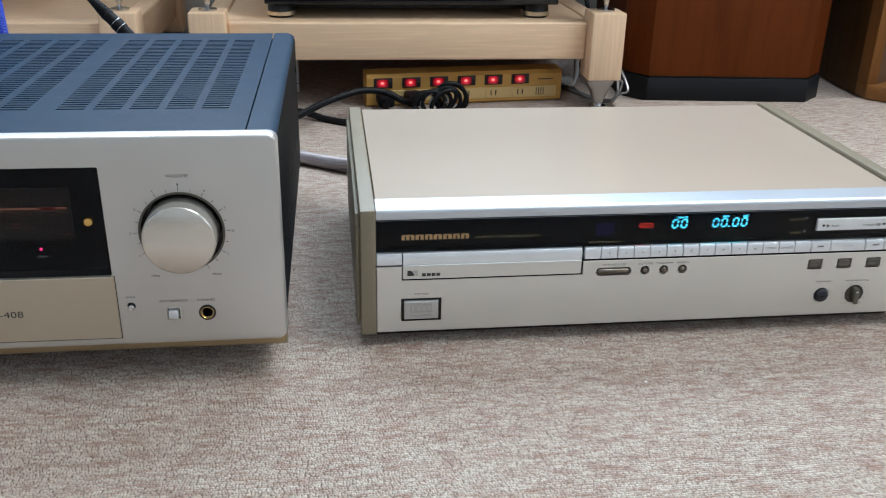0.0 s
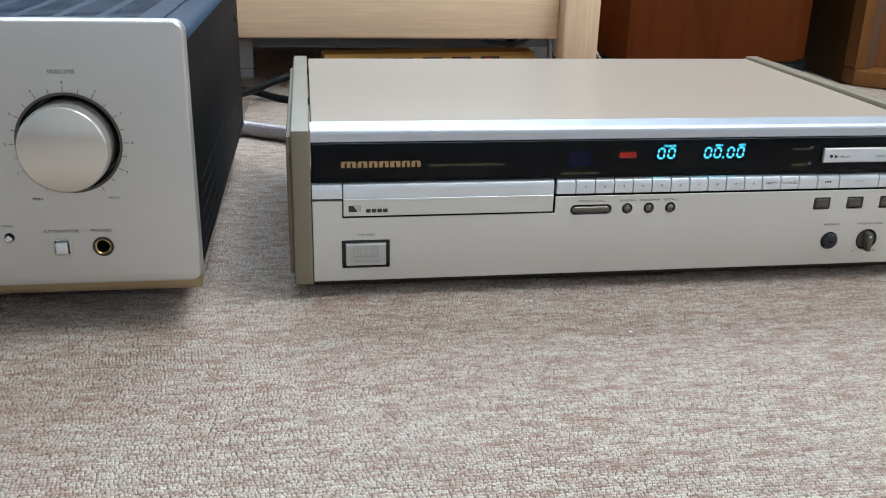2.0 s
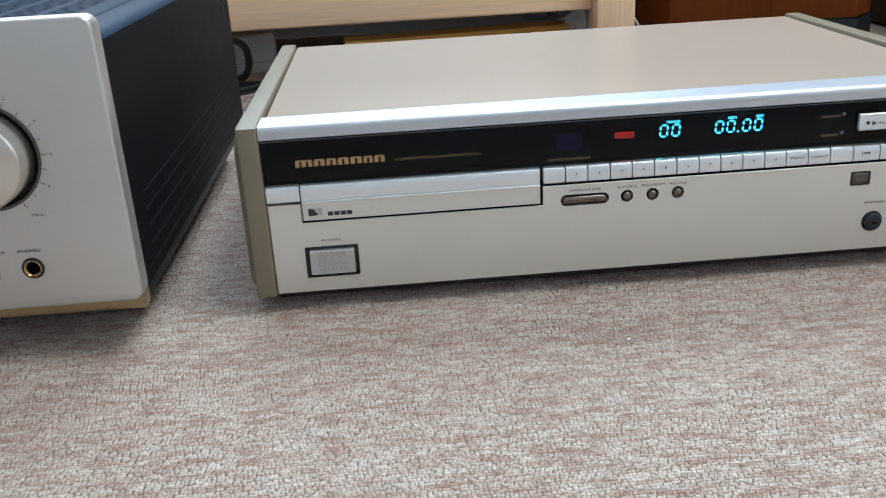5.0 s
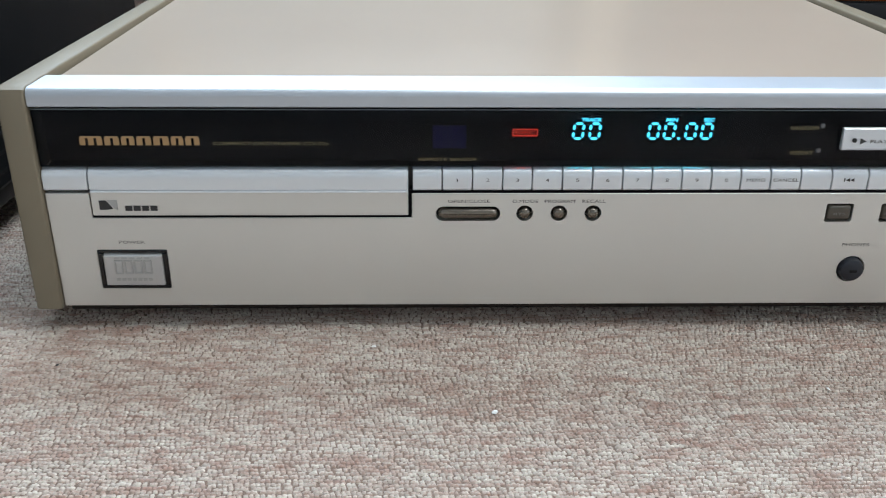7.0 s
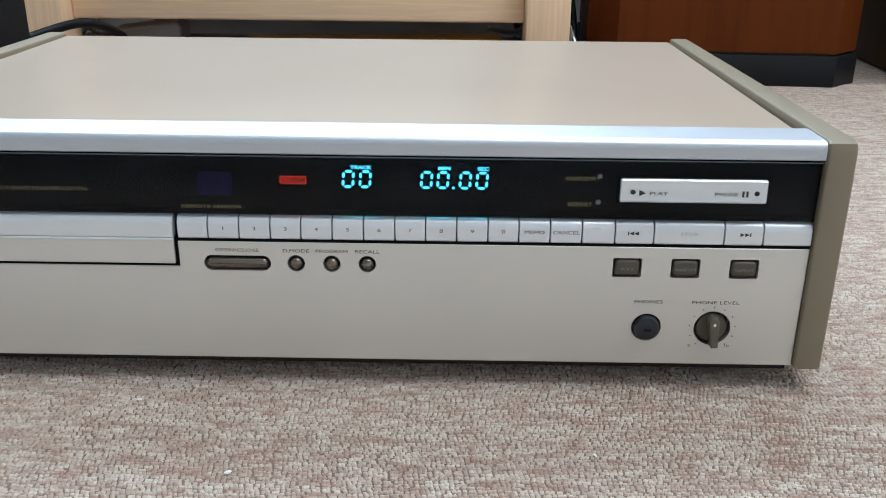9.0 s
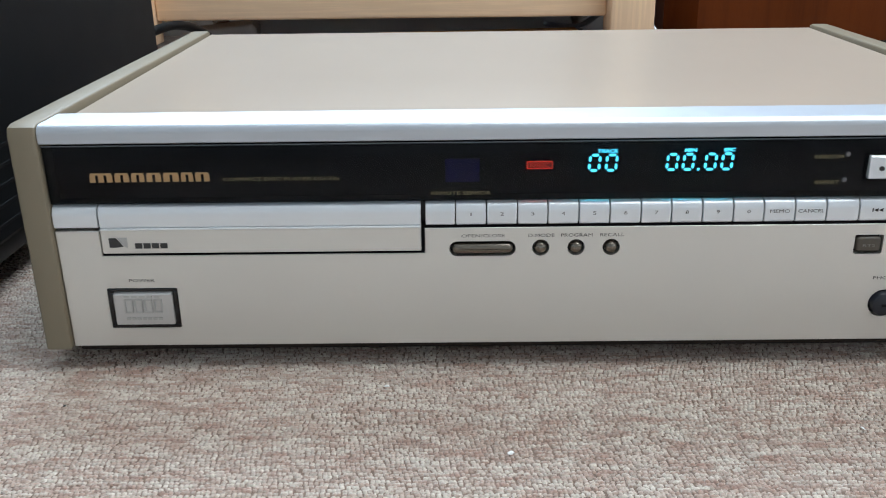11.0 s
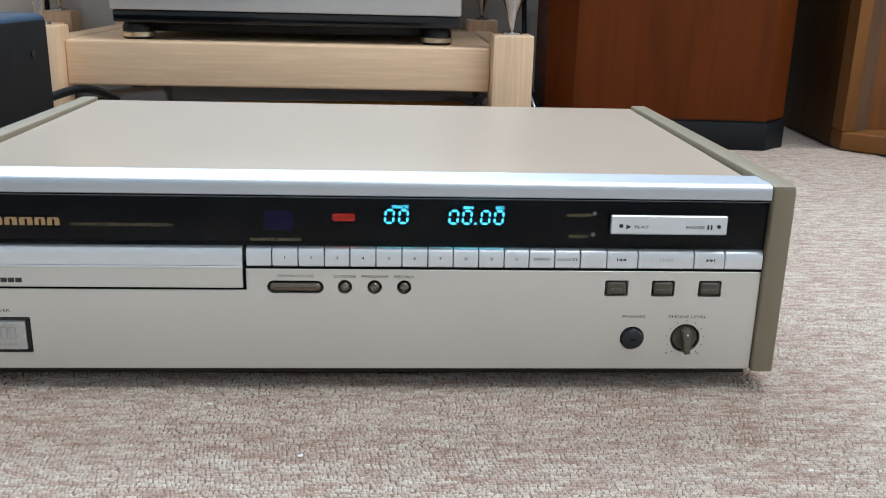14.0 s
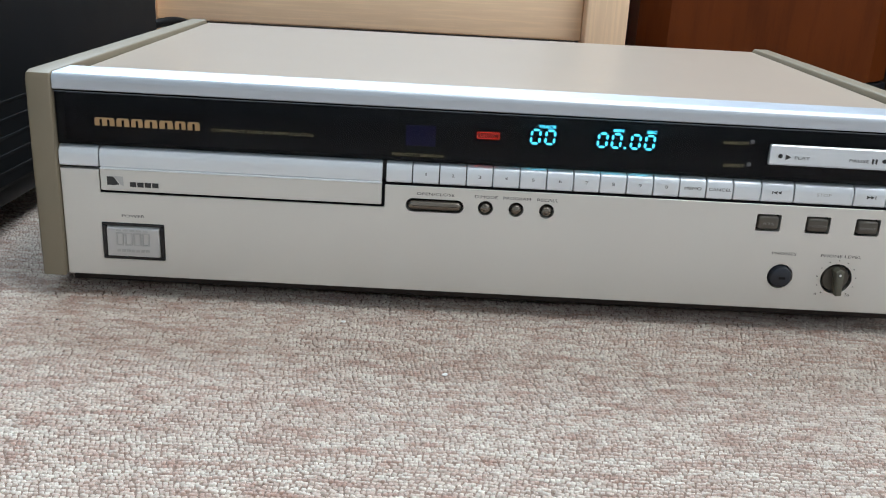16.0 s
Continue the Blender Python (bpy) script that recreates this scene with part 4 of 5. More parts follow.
        part("caption_bar", box(e - 0.0430, e - 0.0250, 0.0080, 0.0086, 0.1190, 0.1196), "amber", mt)
        part("caption_bar", box(e - 0.0095, e - 0.0020, 0.0080, 0.0086, 0.1134, 0.1142), "amber", mt)
        part("needle", prism([(e - 0.0560, 0.1250), (e - 0.0420, 0.1135), (e - 0.0424, 0.1131), (e - 0.0566, 0.1246)], 0.0068, 0.0072, "y"), "silverink", mt)
    part("gold_button", turned([(0.0, -0.0020), (0.0026, -0.0016), (0.0032, -0.0004), (0.0032, 0.003), (0.0, 0.003)], (-0.1235, 0, 0.1262), "y", 24), "gold", a, "round gold button")
    part("led", turned([(0.0, -0.0004), (0.0008, 0.0), (0.0008, 0.0010), (0.0, 0.001)], (-0.1562, 0.0006, 0.1070), "y", 16), "pink", a, "lit pink-red pilot lamp")
    part("lamp_caption_bar", box(-0.1592, -0.1528, 0.0004, 0.0009, 0.1014, 0.1024), "unlit", a)
    # flap below the window
    fl = part("front_flap", box(-0.3625, -0.1125, -0.0012, 0.002, 0.0396, 0.0862, 0.0006, 1), "amp_flap", a, "gold-champagne hinged flap")
    part("flap_gap", box(-0.3631, -0.1119, -0.0003, 0.001, 0.0390, 0.0864), "taupe", a)
    words("E-408", -0.1935, -0.1740, 0.0582, 0.0630, -0.0014, "ink", fl)
    for x in (-W + 0.06, -0.06):
        for y in (0.10, 0.325):
            part("foot", turned([(0.0, 0.0), (0.026, 0.0), (0.028, 0.003), (0.028, 0.020), (0.022, 0.031), (0.0, 0.031)], (x, y, 0), "z", 32), "rubber", a)
    return a


amplifier()


# ---------------------------------------------------------------- wooden racks and what stands on them
def rack(m=None):
    r = thing("hifi_rack", "low birch-wood equipment rack on turned metal cones", "rack", "wooden racks", m=m)
    x0, x1, y0, y1, pw, inset = -0.2210, 0.4020, 0.680, 1.136, 0.050, 0.028
    for x in (x0, x1 - pw):
        for y in (y0, y1 - pw):
            po = part("post", box(x, x + pw, y, y + pw, 0.0465, 0.1450, 0.0022, 3), "birch_z", r)
            cx, cy = x + pw / 2, y + pw / 2
            part("cone_foot", turned([(0.0, 0.0), (0.0125, 0.0), (0.0125, 0.004), (0.0070, 0.0055), (0.0085, 0.012), (0.0150, 0.027), (0.0225, 0.0405), (0.0225, 0.0470), (0.0, 0.0470)], (cx, cy, 0), "z", 28), "chrome", po, "turned metal cone foot")
            part("spike_cup", turned([(0.0, 0.1448), (0.0130, 0.1448), (0.0130, 0.1474), (0.0105, 0.1486), (0.0, 0.1486)], (cx, cy, 0), "z", 28), "chrome", po)
            part("spike", turned([(0.0, 0.1480), (0.0022, 0.1490), (0.0036, 0.1552), (0.0068, 0.1698), (0.0135, 0.1885), (0.0166, 0.1968), (0.0, 0.1968)], (cx, cy, 0), "z", 28), "chrome", po, "turned metal spike")
            # Upper posts are unseen; they carry the tier added for shade.
            part("post", box(x, x + pw, y, y + pw, 0.1966, 0.480, 0.0022, 3), "birch_z", r)
    # The second height is an unseen tier, added to shade the lower shelf.
    for z0, z1 in ((0.0730, 0.1276), (0.405, 0.460)):
        part("beam", box(x0 + pw, x1 - pw, y0 + inset, y0 + inset + 0.030, z0, z1, 0.0032, 3), "birch_x", r)
        part("beam", box(x0 + pw, x1 - pw, y1 - 0.044, y1 - 0.014, z0, z1, 0.0032, 3), "birch_x", r)
        for x in (x0 + 0.010, x1 - 0.040):
            part("side_beam", box(x, x + 0.030, y0 + pw, y1 - pw, z0, z1, 0.0032, 3), "birch_y", r)
        part("shelf_board", box(x0 + 0.042, x1 - 0.042, y0 + inset + 0.0302, y1 - 0.0442, z1 - 0.024, z1 - 0.0015, 0.001), "birch_x", r)
    return r


first = rack()
copy_thing(first, pose(-0.6915, 0.0, 0.0))


def shelf_deck():
    d = thing("hifi_deck", "black hi-fi component with a tall silver front on ringed feet", "hi-fi component")
    part("case", box(-0.116, 0.310, 0.752, 1.045, 0.1490, 0.318, 0.0015), "black", d)
    part("lower_front", box(-0.120, 0.314, 0.740, 0.753, 0.1480, 0.1632, 0.002), "gloss", d)
    part("front_panel", box(-0.122, 0.316, 0.735, 0.751, 0.1636, 0.3185, 0.0025), "silver", d, "silver front panel")
    # Black plate added so the space between the feet reads as shadow.
    part("shade_plate", box(-0.107, 0.302, 0.790, 1.030, 0.1350, 0.1495, 0.001), "black", d)
    for x in (-0.098, 0.2865):
        for y in (0.773, 0.99):
            f = part("foot", turned([(0.0, 0.1261), (0.0175, 0.1261), (0.0195, 0.1284), (0.0195, 0.1420), (0.0160, 0.1492), (0.0, 0.1492)], (x, y, 0), "z", 32), "black", d)
            part("foot_ring", turned([(0.0196, 0.1290), (0.0210, 0.1296), (0.0210, 0.1350), (0.0196, 0.1356)], (x, y, 0), "z", 32, closed=True), "brass", f, "pale brass ring")


shelf_deck()


# ---------------------------------------------------------------- power strip, plugs and cables
# the strip stands a little askew; its parts are drawn about its middle, at 1 : 1.085
STRIP = pose(0.1560, 0.733, 0, 0, 0, 6.2) @ Matrix.Scale(1.085, 4) @ pose(-0.143, -0.66, 0)


def power_strip():
    s = thing("power_strip", "bronze-gold power strip with six lit red switches on the carpet", "power strip", m=STRIP)
    x0, x1, yf = 0.0210, 0.305, 0.660
    pts = [(yf, 0.003), (yf, 0.040), (yf + 0.004, 0.0450), (yf + 0.030, 0.0470), (yf + 0.034, 0.0440), (yf + 0.034, 0.003), (yf + 0.030, 0.0), (yf + 0.004, 0.0)]
    part("body", prism(pts, x0, x1, "x", 0.0014, 2), "strip", s)
    part("outlet_plate", prism(rounded_rect(x0 + 0.012, x1 - 0.008, 0.0070, 0.0225, 0.003), yf - 0.0012, yf + 0.001, "y", 0.0004, 1), "strip_cream", s)
    for q in range(6):
        x = 0.044 + 0.0396 * q
        part("switch_frame", box(x - 0.0130, x + 0.0130, yf - 0.0016, yf + 0.001, 0.0262, 0.0402, 0.0008), "black", s)
        rk = prism([(-0.0014, -0.0054), (-0.0036, -0.0052), (-0.0022, 0.0), (-0.0030, 0.0050), (-0.0014, 0.0052)], -0.0082, 0.0082, "x", 0.0003, 1)
        part("switch_rocker", rk, "switch", s, "red rocker, lit from within", at=pose(x - 0.0014, yf, 0.0334))
        o = part("outlet", box(x - 0.0115, x + 0.0115, yf - 0.0020, yf - 0.0008, 0.0082, 0.0212, 0.0005, 1), "strip_cream", s)
        for dx in (-0.0034, 0.0034):
            part("outlet_slot", box(x + dx - 0.0008, x + dx + 0.0008, yf - 0.0023, yf - 0.0015, 0.0112, 0.0186), "black", o)
    for q in range(4):
        part("vent_line", box(0.266 + q * 0.0035, 0.2670 + q * 0.0035, yf - 0.0018, yf - 0.0010, 0.0095, 0.0200), "taupe", s)
    part("caption_bar", box(0.269, 0.291, yf - 0.0004, yf + 0.001, 0.0312, 0.0328), "taupe", s)
    part("strain_relief", tube([(0.304, yf + 0.018, 0.026), (0.315, yf + 0.018, 0.025), (0.326, yf + 0.018, 0.022)], 0.0058, 12, 5, 0.0006), "white", s)


power_strip()


def plug(name, x, z, label):
    """A plug in the strip's outlet row."""
    p = thing(name, label, "plug", "plugs in the strip", m=STRIP)
    part("plug_body", prism(rounded_rect(x - 0.011, x + 0.011, z - 0.008, z + 0.008, 0.004), 0.628, 0.6578, "y", 0.002, 2), "rubber", p)
    return p


plug("power_plug", 0.044, 0.0150, "black moulded power plug in the gold strip")
plug("power_plug", 0.0836, 0.0150, "black moulded power plug in the gold strip")


def cable(name, pts, r, material, label, n=12, ribs=0.0, per=10):
    ob = part(name, tube(pts, r, n, per, ribs), material)
    return tagged(ob, label, "cable")


def woven_cable(name, pts, r, turns, strands, material, core, label):
    """A cable in a woven sleeve: fine strands wound both ways round the core."""
    line = [Vector(p) for p in smooth_path(pts, 30)]
    c = thing(name, label, "cable")
    part("core", tube(pts, r * 0.90, 12, 12), core, c)
    side = Vector((0, 0, 1))
    rings = []
    for i, p in enumerate(line):
        d = (line[min(i + 1, len(line) - 1)] - line[max(i - 1, 0)]).normalized()
        side = (side - d * side.dot(d)).normalized()
        rings.append((p, side.copy(), d.cross(side)))
    bm = bmesh.new()
    for way in (-1, 1):
        for k in range(strands):
            pts3 = []
            for i, (p, u, v) in enumerate(rings):
                a = way * (2 * math.pi * turns * i / (len(rings) - 1)) + 2 * math.pi * k / strands
                pts3.append(p + (u * math.cos(a) + v * math.sin(a)) * r)
            tube(pts3, r * 0.13, 4, 1, into=bm)
    tagged(part("sleeve", bm, material, c), kind="stuff")


cable("power_cable", [(-0.113, 0.508, 0.032), (-0.077, 0.586, 0.023), (-0.035, 0.634, 0.031), (0.012, 0.662, 0.039), (0.049, 0.67, 0.035), (0.073, 0.67, 0.023), (0.091, 0.69, 0.015)], 0.0048, "cable", "thick black power cable arching to the strip")
cable("power_cable", [(-0.193, 0.383, 0.059), (-0.189, 0.424, 0.057), (-0.165, 0.484, 0.065), (-0.138, 0.544, 0.077), (-0.116, 0.604, 0.081), (-0.1, 0.66, 0.062), (-0.102, 0.7, 0.03), (-0.12, 0.73, 0.008), (-0.158, 0.784, 0.004), (-0.213, 0.904, 0.004)], 0.0048, "cable", "thick black power cable arching behind the amplifier")
cable("power_cable", [(-0.124, 0.568, 0.031), (-0.077, 0.657, 0.012), (-0.035, 0.634, 0.006), (0.001, 0.611, 0.007), (0.038, 0.628, 0.008), (0.05, 0.669, 0.013), (0.051, 0.689, 0.015)], 0.0048, "cable", "thick black power cable lying on the carpet")
woven_cable("braided_cable", [(-0.143, 0.418, 0.038), (-0.102, 0.458, 0.018), (-0.066, 0.447, 0.011), (-0.015, 0.413, 0.012), (0.041, 0.376, 0.025), (0.076, 0.334, 0.051), (0.08, 0.285, 0.062)], 0.0074, 17, 7, "braid", "core_grey", "grey braided signal cable behind the player")


def coil():
    """Cords wound in upright, uneven loops in front of the strip; pale ones paint highlights."""
    for cx, cy, top, rx, lean, pale in ((0.122, 0.662, 0.0255, 0.0225, 0.20, 0), (0.128, 0.669, 0.0225, 0.0180, 0.35, 1), (0.119, 0.674, 0.0215, 0.0190, -0.15, 0), (0.158, 0.678, 0.0345, 0.0205, -0.25, 0),
                                         (0.150, 0.671, 0.0310, 0.0185, -0.10, 0), (0.143, 0.664, 0.0280, 0.0165, 0.45, 0), (0.163, 0.686, 0.0320, 0.0155, -0.4, 1),
                                         (0.154, 0.674, 0.0365, 0.0225, -0.05, 0), (0.133, 0.666, 0.0270, 0.0215, 0.05, 0), (0.138, 0.681, 0.0240, 0.0130, 0.3, 1)):
        rz, pts = (top + 0.0075) / 2, []
        for k in range(13):
            a = 2 * math.pi * k / 12 - 1.57
            z = rz * math.sin(a)
            pts.append((cx - 0.009 + rx * math.cos(a) + lean * z, cy + 0.004 * math.cos(a + cx * 90), 0.0036 + rz + z))
        cable("coiled_cord", pts, 0.0018 if pale else 0.0031, "white" if pale else "cable", "thin pale loop standing for a highlight on the black cords" if pale else "thin black cord wound in loops beside the strip", 8, 0, 4)


coil()
cable("strip_cord", [(0.347, 0.766, 0.023), (0.358, 0.784, 0.019), (0.379, 0.844, 0.032), (0.385, 0.916, 0.054), (0.36, 1.024, 0.022), (0.309, 1.204, 0.008)], 0.004, "white", "pale cord leaving the power strip")
cable("hanging_cable", [(0.434, 0.868, 0.006), (0.437, 0.928, 0.054), (0.441, 1.048, 0.131), (0.444, 1.144, 0.35), (0.448, 1.288, 0.332)], 0.004, "cable", "dark cord hanging behind the rack")


def speaker_cables():
    """Thin clear-sleeved strands that wander past the rack's corner foot."""
    rng = random.Random(11)
    for q in range(4):
        def j(s):
            return rng.uniform(-s, s)
        pts = [(0.345 + 0.008 * q, 0.83, 0.0035), (0.375 + j(0.006), 0.768 + j(0.01), 0.0035), (0.393 + j(0.007), 0.718 + j(0.012), 0.005), (0.404 + j(0.005), 0.700 + j(0.012), 0.018 + j(0.004)),
               (0.411 + j(0.007), 0.696 + j(0.012), 0.036 + j(0.006)), (0.408 + j(0.003), 0.722 + j(0.010), 0.052 + j(0.008)), (0.4075 + 0.001 * q, 0.780, 0.070 + j(0.010)), (0.4078 + 0.001 * q, 0.87, 0.060), (0.408 + 0.001 * q, 0.95, 0.0035)]
        cable("speaker_cable", pts, 0.0018, "clear", "thin silvery speaker cable beside the rack foot", 8)


speaker_cables()


def connector():
    c = thing("cable_connector", "black cable connector with a silver ring behind the amplifier", "connector")
    d = Vector((-0.695, 0.293, 0.659)).normalized()
    b = Vector((-0.241, 0.411, 0.160))
    at = Matrix.Translation(b) @ d.to_track_quat("Z", "Y").to_matrix().to_4x4()
    part("lead", tube([b, b - d * 0.02, (-0.208, 0.398, 0.074), (-0.198, 0.394, 0.015), (-0.168, 0.412, 0.011)], 0.005, 12), "cable", c)
    prof = [(0.0, -0.012), (0.0050, -0.012), (0.0064, 0.0), (0.0066, 0.014), (0.0074, 0.0145), (0.0074, 0.0235), (0.0066, 0.024), (0.0064, 0.036), (0.0, 0.036)]
    part("plug_shell", turned(prof, (0, 0, 0), "z", 24), "rubber", c, at=at)
    for h in (0.0150, 0.0235):
        part("ring", turned([(0.0072, h), (0.0077, h + 0.0002), (0.0077, h + 0.0006), (0.0072, h + 0.0008)], (0, 0, 0), "z", 24, closed=True), "chrome", c, at=at)
    prof = [(0.0, 0.035)]
    for q in range(6):
        prof += [(0.0070 - 0.0005 * q, 0.0355 + 0.0042 * q), (0.0070 - 0.0005 * q, 0.0382 + 0.0042 * q), (0.0054 - 0.0003 * q, 0.0385 + 0.0042 * q), (0.0054 - 0.0003 * q, 0.0396 + 0.0042 * q)]
    part("strain_relief", turned(prof + [(0.0, 0.0606)], (0, 0, 0), "z", 20), "rubber", c, at=at)
    e = b + d * 0.058
    part("lead", tube([e, e + d * 0.03, (-0.322, 0.480, 0.265), (-0.334, 0.660, 0.325), (-0.336, 1.024, 0.333), (-0.339, 1.112, 0.24), (-0.337, 1.118, 0.055), (-0.337, 1.120, 0.007)], 0.0040, 12), "cable", c)


connector()
woven_cable("blue_cable", [(-0.393, 0.52, 0.012), (-0.388, 0.472, 0.021), (-0.385, 0.436, 0.083), (-0.385, 0.426, 0.165), (-0.388, 0.431, 0.216), (-0.396, 0.46, 0.252), (-0.434, 0.52, 0.227), (-0.457, 0.592, 0.102), (-0.468, 0.64, 0.01)], 0.0105, 18, 9, "blue", "core_blue", "cable in a bright blue mesh sleeve")


def adapter():
    a = thing("white_adapter", "pale grey plastic adapter with a slanting top under the rack", "adapter", m=pose(-0.126, 0.838, 0, 0, 0, 6))
    part("case", prism([(-0.046, 0.0), (0.046, 0.0), (0.046, 0.050), (0.040, 0.0570), (-0.040, 0.0485), (-0.046, 0.043)], -0.028, 0.028, "y", 0.004, 3), "white", a)
    part("seam", box(-0.0462, 0.0462, -0.0282, 0.0282, 0.0145, 0.0152, 0.0001, 1), "taupe", a)


adapter()


def round_plug():
    p = thing("grey_plug", "round grey plug with a small lit red lamp under the rack", "plug")
    part("plug_body", turned([(0.0, 0.784), (0.014, 0.784), (0.021, 0.790), (0.023, 0.800), (0.021, 0.822), (0.0, 0.822)], (-0.160, 0, 0.0232), "y", 28), "greyplug", p)
    part("pilot_lamp", turned([(0.0, 0.7815), (0.0026, 0.782), (0.0032, 0.785), (0.0, 0.785)], (-0.160, 0, 0.0300), "y", 16), "pilot", p, "small lit red lamp")


round_plug()


# ---------------------------------------------------------------- loudspeakers
def floor_speaker():
    s = thing("floor_speaker", "tall reddish mahogany loudspeaker with angled front corners on black plinth", "loudspeaker", m=pose(0.5930, 0.7265, 0, 0, 0, -5.2))

    def plan(w, chamfer, side, front, back):
        return [(-w, front), (w, front), (w + side, front + chamfer), (w + side, back), (-w - side, back), (-w - side, front + chamfer)]
    part("plinth", prism(plan(0.1280, 0.0420, 0.0360, 0.0, 0.290), 0.0, 0.0375, "z", 0.0012, 2), "plinth", s, "blue-black plinth")
    part("cabinet", prism(plan(0.1270, 0.0410, 0.0345, 0.003, 0.286), 0.0395, 1.00, "z", 0.0015, 2), "mahogany", s)
    part("shadow_gap", prism(plan(0.1250, 0.0400, 0.0320, 0.007, 0.280), 0.0373, 0.0397, "z"), "black", s)


floor_speaker()


def framed_speaker():
    """Turned in by four degrees; drawn from its front corner."""
    s = thing("framed_speaker", "old oak loudspeaker with deep front frame and dark sides", "loudspeaker", m=pose(0.8275, 0.7260, 0, 0, 0, -4.1))
    w, dp, h, st, rv = 0.4345, 0.385, 0.86, 0.0155, 0.0420
    part("cabinet", box(0.0, w, 0.034, dp, 0.0025, h, 0.001), "walnut", s, "dark walnut cabinet")
    for side in (0, 1):
        def mx(v):
            return w - v if side else v
        part("stile", prism([(mx(0.0), 0.0), (mx(st), 0.0), (mx(st), 0.034), (mx(0.0), 0.034)], 0.0275, h, "z", 0.0014, 2), "oak", s)
        part("frame_bevel", prism([(mx(st), 0.002), (mx(rv), 0.021), (mx(rv), 0.034), (mx(st), 0.034)], 0.0275, h - 0.02, "z"), "oak_grey", s, "greyed inner bevel of the frame")
    # foot rail, bowed forward and rounded below
    plan = [(0.0005, 0.034), (0.0005, 0.0)]
    for q in range(1, 9):
        u = q / 8
        plan.append((0.0005 + 0.052 * u, -0.034 * math.sin(u * math.pi / 2)))
    plan += [(w - x, y) for x, y in reversed(plan)]
    part("bottom_rail", prism(plan, 0.0028, 0.0272, "z", 0.0024, 3), "oak", s, "bowed oak foot rail")
    part("top_rail", prism([(0.0, h - 0.022), (0.0, h), (0.034, h), (0.034, h - 0.025)], st + 0.0001, w - st - 0.0001, "x", 0.001, 2), "oak", s)
    part("baffle", box(rv, w - rv, 0.023, 0.0338, 0.0275, h - 0.026), "baffle", s, "red-brown front board")
    for x in (0.05, w - 0.05):
        for y in (0.06, dp - 0.05):
            part("foot_pad", box(x - 0.02, x + 0.02, y - 0.02, y + 0.02, 0.0, 0.0028), "rubber", s)
    part("foot_pad", box(0.15, w - 0.15, -0.02, 0.02, 0.0, 0.0030), "rubber", s)
    return s


framed_speaker()
cable("speaker_lead", [(0.96, 0.722, 0.32), (0.918, 0.678, 0.234), (0.886, 0.664, 0.139), (0.874, 0.662, 0.097), (0.87, 0.664, 0.078), (0.881, 0.669, 0.065), (0.919, 0.671, 0.052), (0.981, 0.664, 0.013), (1.106, 0.652, 0.014)], 0.0078, "cable", "thick black lead hanging in front of the loudspeaker")


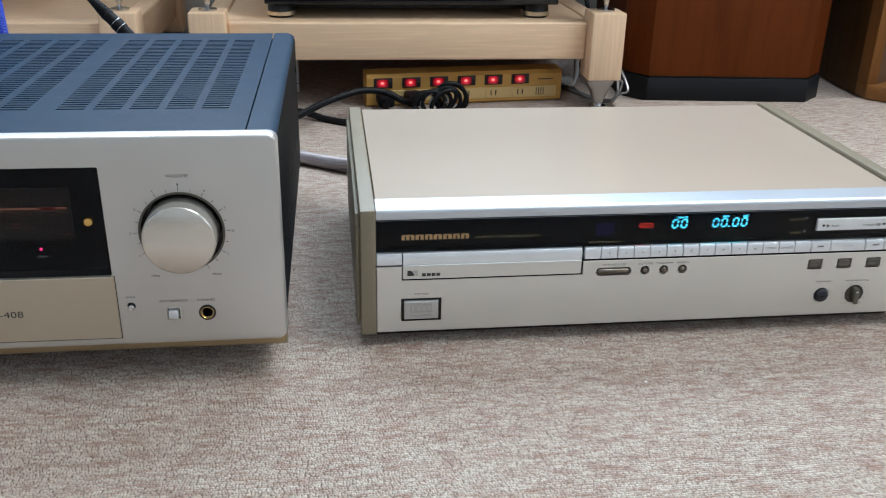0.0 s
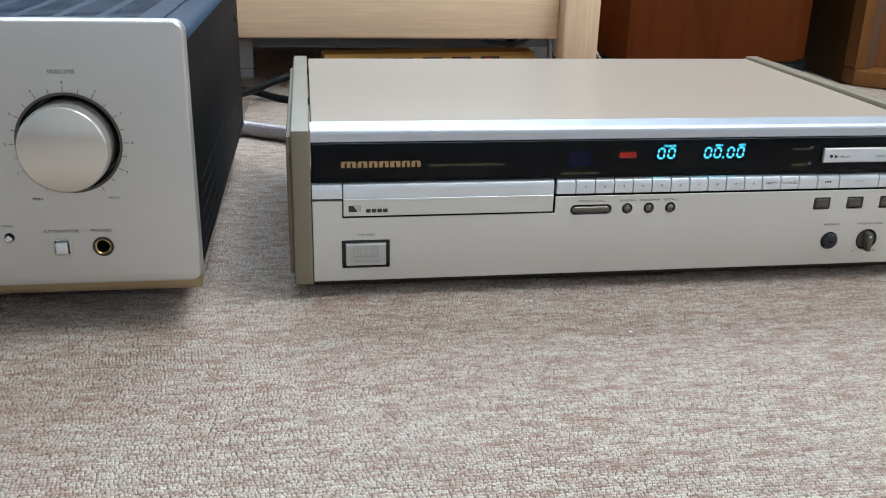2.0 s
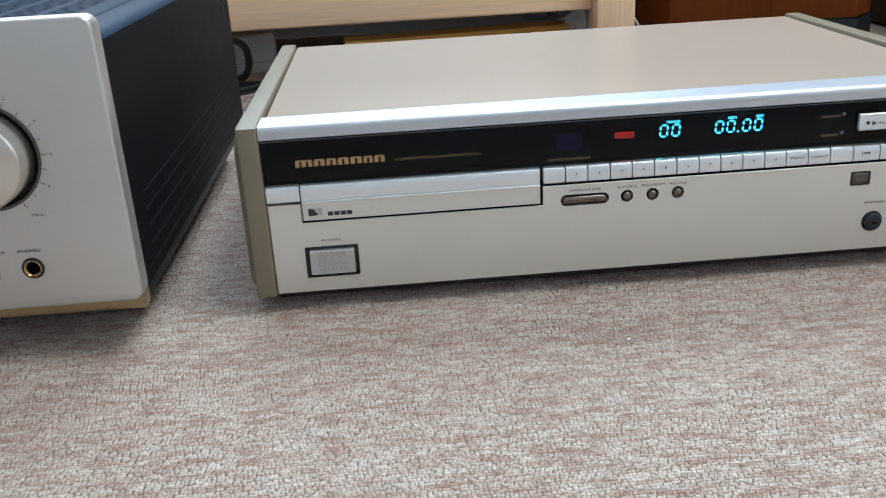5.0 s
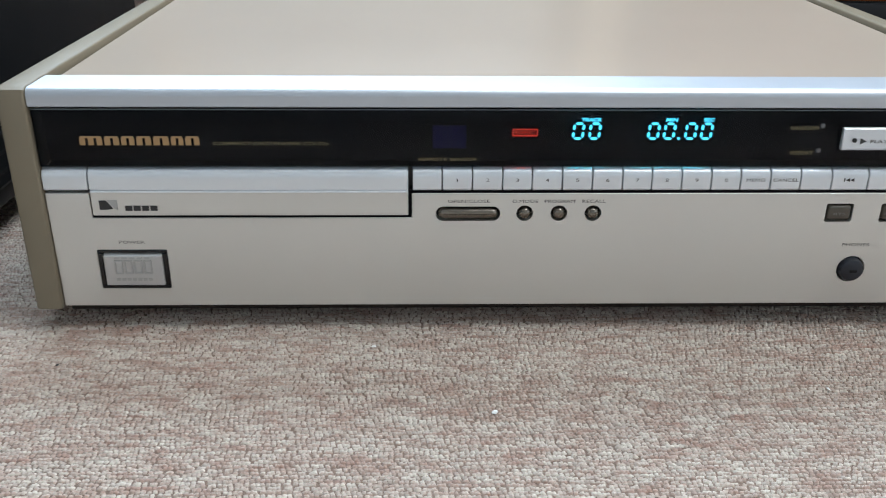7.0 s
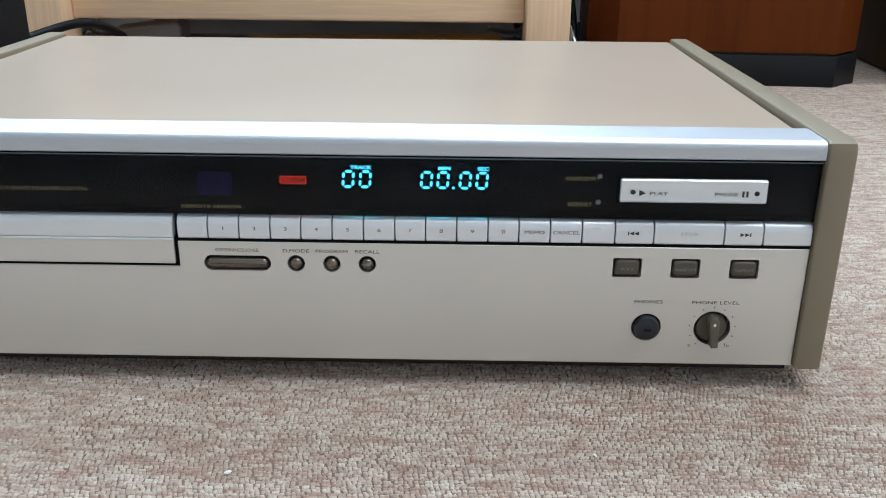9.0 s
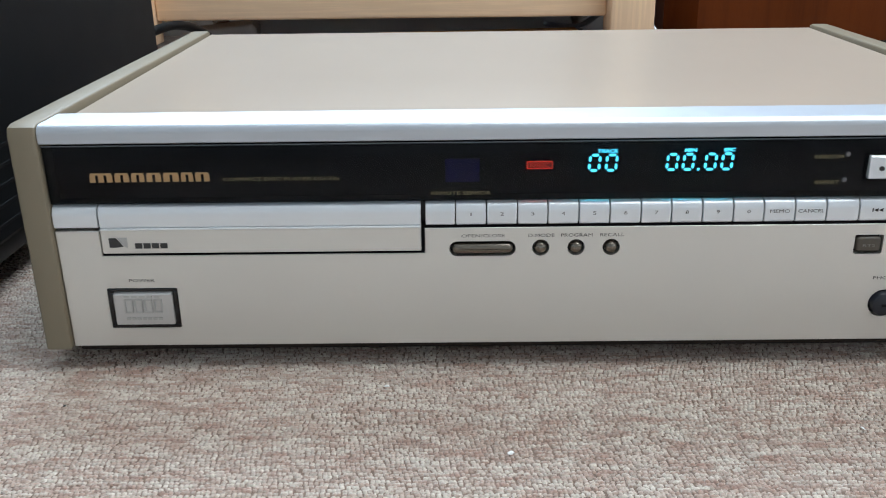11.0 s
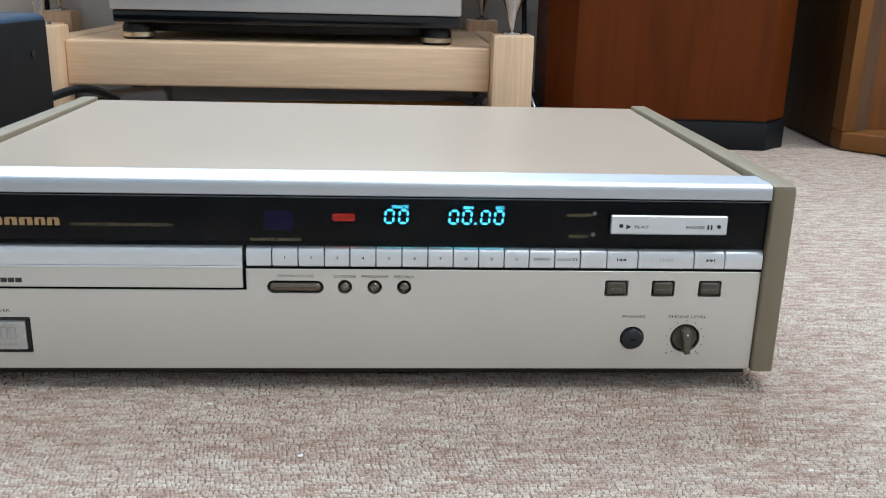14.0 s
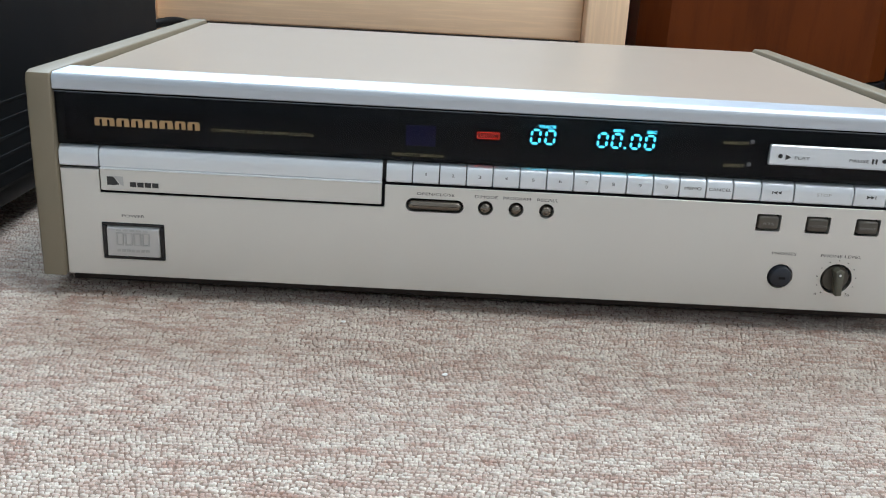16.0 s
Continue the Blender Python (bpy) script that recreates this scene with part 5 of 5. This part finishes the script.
# ---------------------------------------------------------------- carpet pile and lint
def carpet_pile():
    """Rows of yarn loops over the stretch of carpet near the devices."""
    rng = np.random.default_rng(7)
    px, py = 0.00188, 0.00205
    blocks = [(-0.38, 0.82, -0.25, 0.022), (0.405, 0.86, 0.022, 0.74), (-0.075, 0.03, 0.022, 0.64)]
    cs = []
    for x0, x1, y0, y1 in blocks:
        bk = part("loop_gap_shade", box(x0, x1, y0, y1, 0.0001, 0.0010), "backing")
        tagged(bk, "dark brown sheet that deepens the shade between carpet loops", "carpet", kind="structure")
    for x0, x1, y0, y1 in blocks:
        gx, gy = np.meshgrid(np.arange(x0, x1, px), np.arange(y0, y1, py))
        shift = rng.uniform(0, 1, gx.shape[0])
        wob = 0.0009 * np.sin(gy * 31 + gx * 7)
        sag = 0.0010 * np.sin(gx * 23 + gy * 9) + 0.0004 * np.sin(gx * 71)
        c = np.stack([gx + wob + px * shift[:, None], gy + sag], -1).reshape(-1, 2)
        cs.append(c)
    c = np.concatenate(cs)
    n = len(c)
    c = c + rng.normal(0, 0.00022, c.shape)
    hx, hy = 0.00112 * rng.uniform(0.88, 1.12, n), 0.00116 * rng.uniform(0.88, 1.12, n)
    h = rng.uniform(0.0021, 0.0026, n)
    ang = 0.26 * np.tanh(4 * np.sin(c[:, 0] * 17 + 2.2 * np.sin(c[:, 1] * 23))) + rng.normal(0, 0.16, n)
    unit = np.array([(-1, -0.8, 0), (1, -0.8, 0), (1, 0.8, 0), (-1, 0.8, 0), (-0.62, -0.74, 0.80), (0.62, -0.74, 0.80), (0.62, 0.74, 0.80), (-0.62, 0.74, 0.80), (0, 0, 1.0)])
    lx, ly = unit[None, :, 0] * hx[:, None], unit[None, :, 1] * hy[:, None]
    ca, sa = np.cos(ang)[:, None], np.sin(ang)[:, None]
    lean = rng.normal(0, 0.0003, (n, 1)) * unit[None, :, 2]
    v = np.stack([c[:, :1] + lx * ca - ly * sa + lean, c[:, 1:] + lx * sa + ly * ca, unit[None, :, 2] * h[:, None] - 0.0004], -1).reshape(-1, 3)
    quads = np.array([(0, 1, 5, 4), (1, 2, 6, 5), (2, 3, 7, 6), (3, 0, 4, 7)])
    tris = np.array([(4, 5, 8), (5, 6, 8), (6, 7, 8), (7, 4, 8)])
    off = (np.arange(n) * 9)[:, None, None]
    q = (quads[None] + off).reshape(-1, 4)
    t = (tris[None] + off).reshape(-1, 3)
    me = bpy.data.meshes.new("carpet_pile")
    me.vertices.add(len(v))
    me.vertices.foreach_set("co", v.ravel())
    loops = np.concatenate([q.ravel(), t.ravel()])
    me.loops.add(len(loops))
    me.loops.foreach_set("vertex_index", loops)
    starts = np.concatenate([np.arange(len(q)) * 4, len(q) * 4 + np.arange(len(t)) * 3])
    me.polygons.add(len(starts))
    me.polygons.foreach_set("loop_start", starts)
    me.polygons.foreach_set("use_smooth", np.ones(len(starts), dtype=bool))
    me.update(calc_edges=True)
    me.materials.append(M["pile"])
    tagged(new("carpet_pile", me), "beige and dusty-brown loops of the carpet", "carpet", kind="stuff")


carpet_pile()


def lint():
    """Specks of white and dark lint that lie on the loops."""
    for q, (x, y, r, mat) in enumerate(((0.141, -0.019, 0.0009, "lint"), (0.191, -0.070, 0.0012, "lint"), (0.007, -0.033, 0.0009, "speck"), (0.33, -0.055, 0.0008, "lint"), (0.42, -0.085, 0.0008, "lint"))):
        bm = bmesh.new()
        bmesh.ops.create_icosphere(bm, subdivisions=1, radius=r)
        for v in bm.verts:
            v.co = Vector((v.co.x * 1.5, v.co.y * 0.8, v.co.z * 0.5)) + noise.noise_vector(v.co * 900 + Vector((q, 0, 0))) * r * 0.5
        ob = part("lint_speck", bm, mat, at=pose(x, y, 0.0026, 0, 0, 40 * q))
        tagged(ob, "tiny white fluff lying on the carpet" if mat == "lint" else "tiny dark crumb lying on the carpet", "lint", "lint on the carpet")


lint()
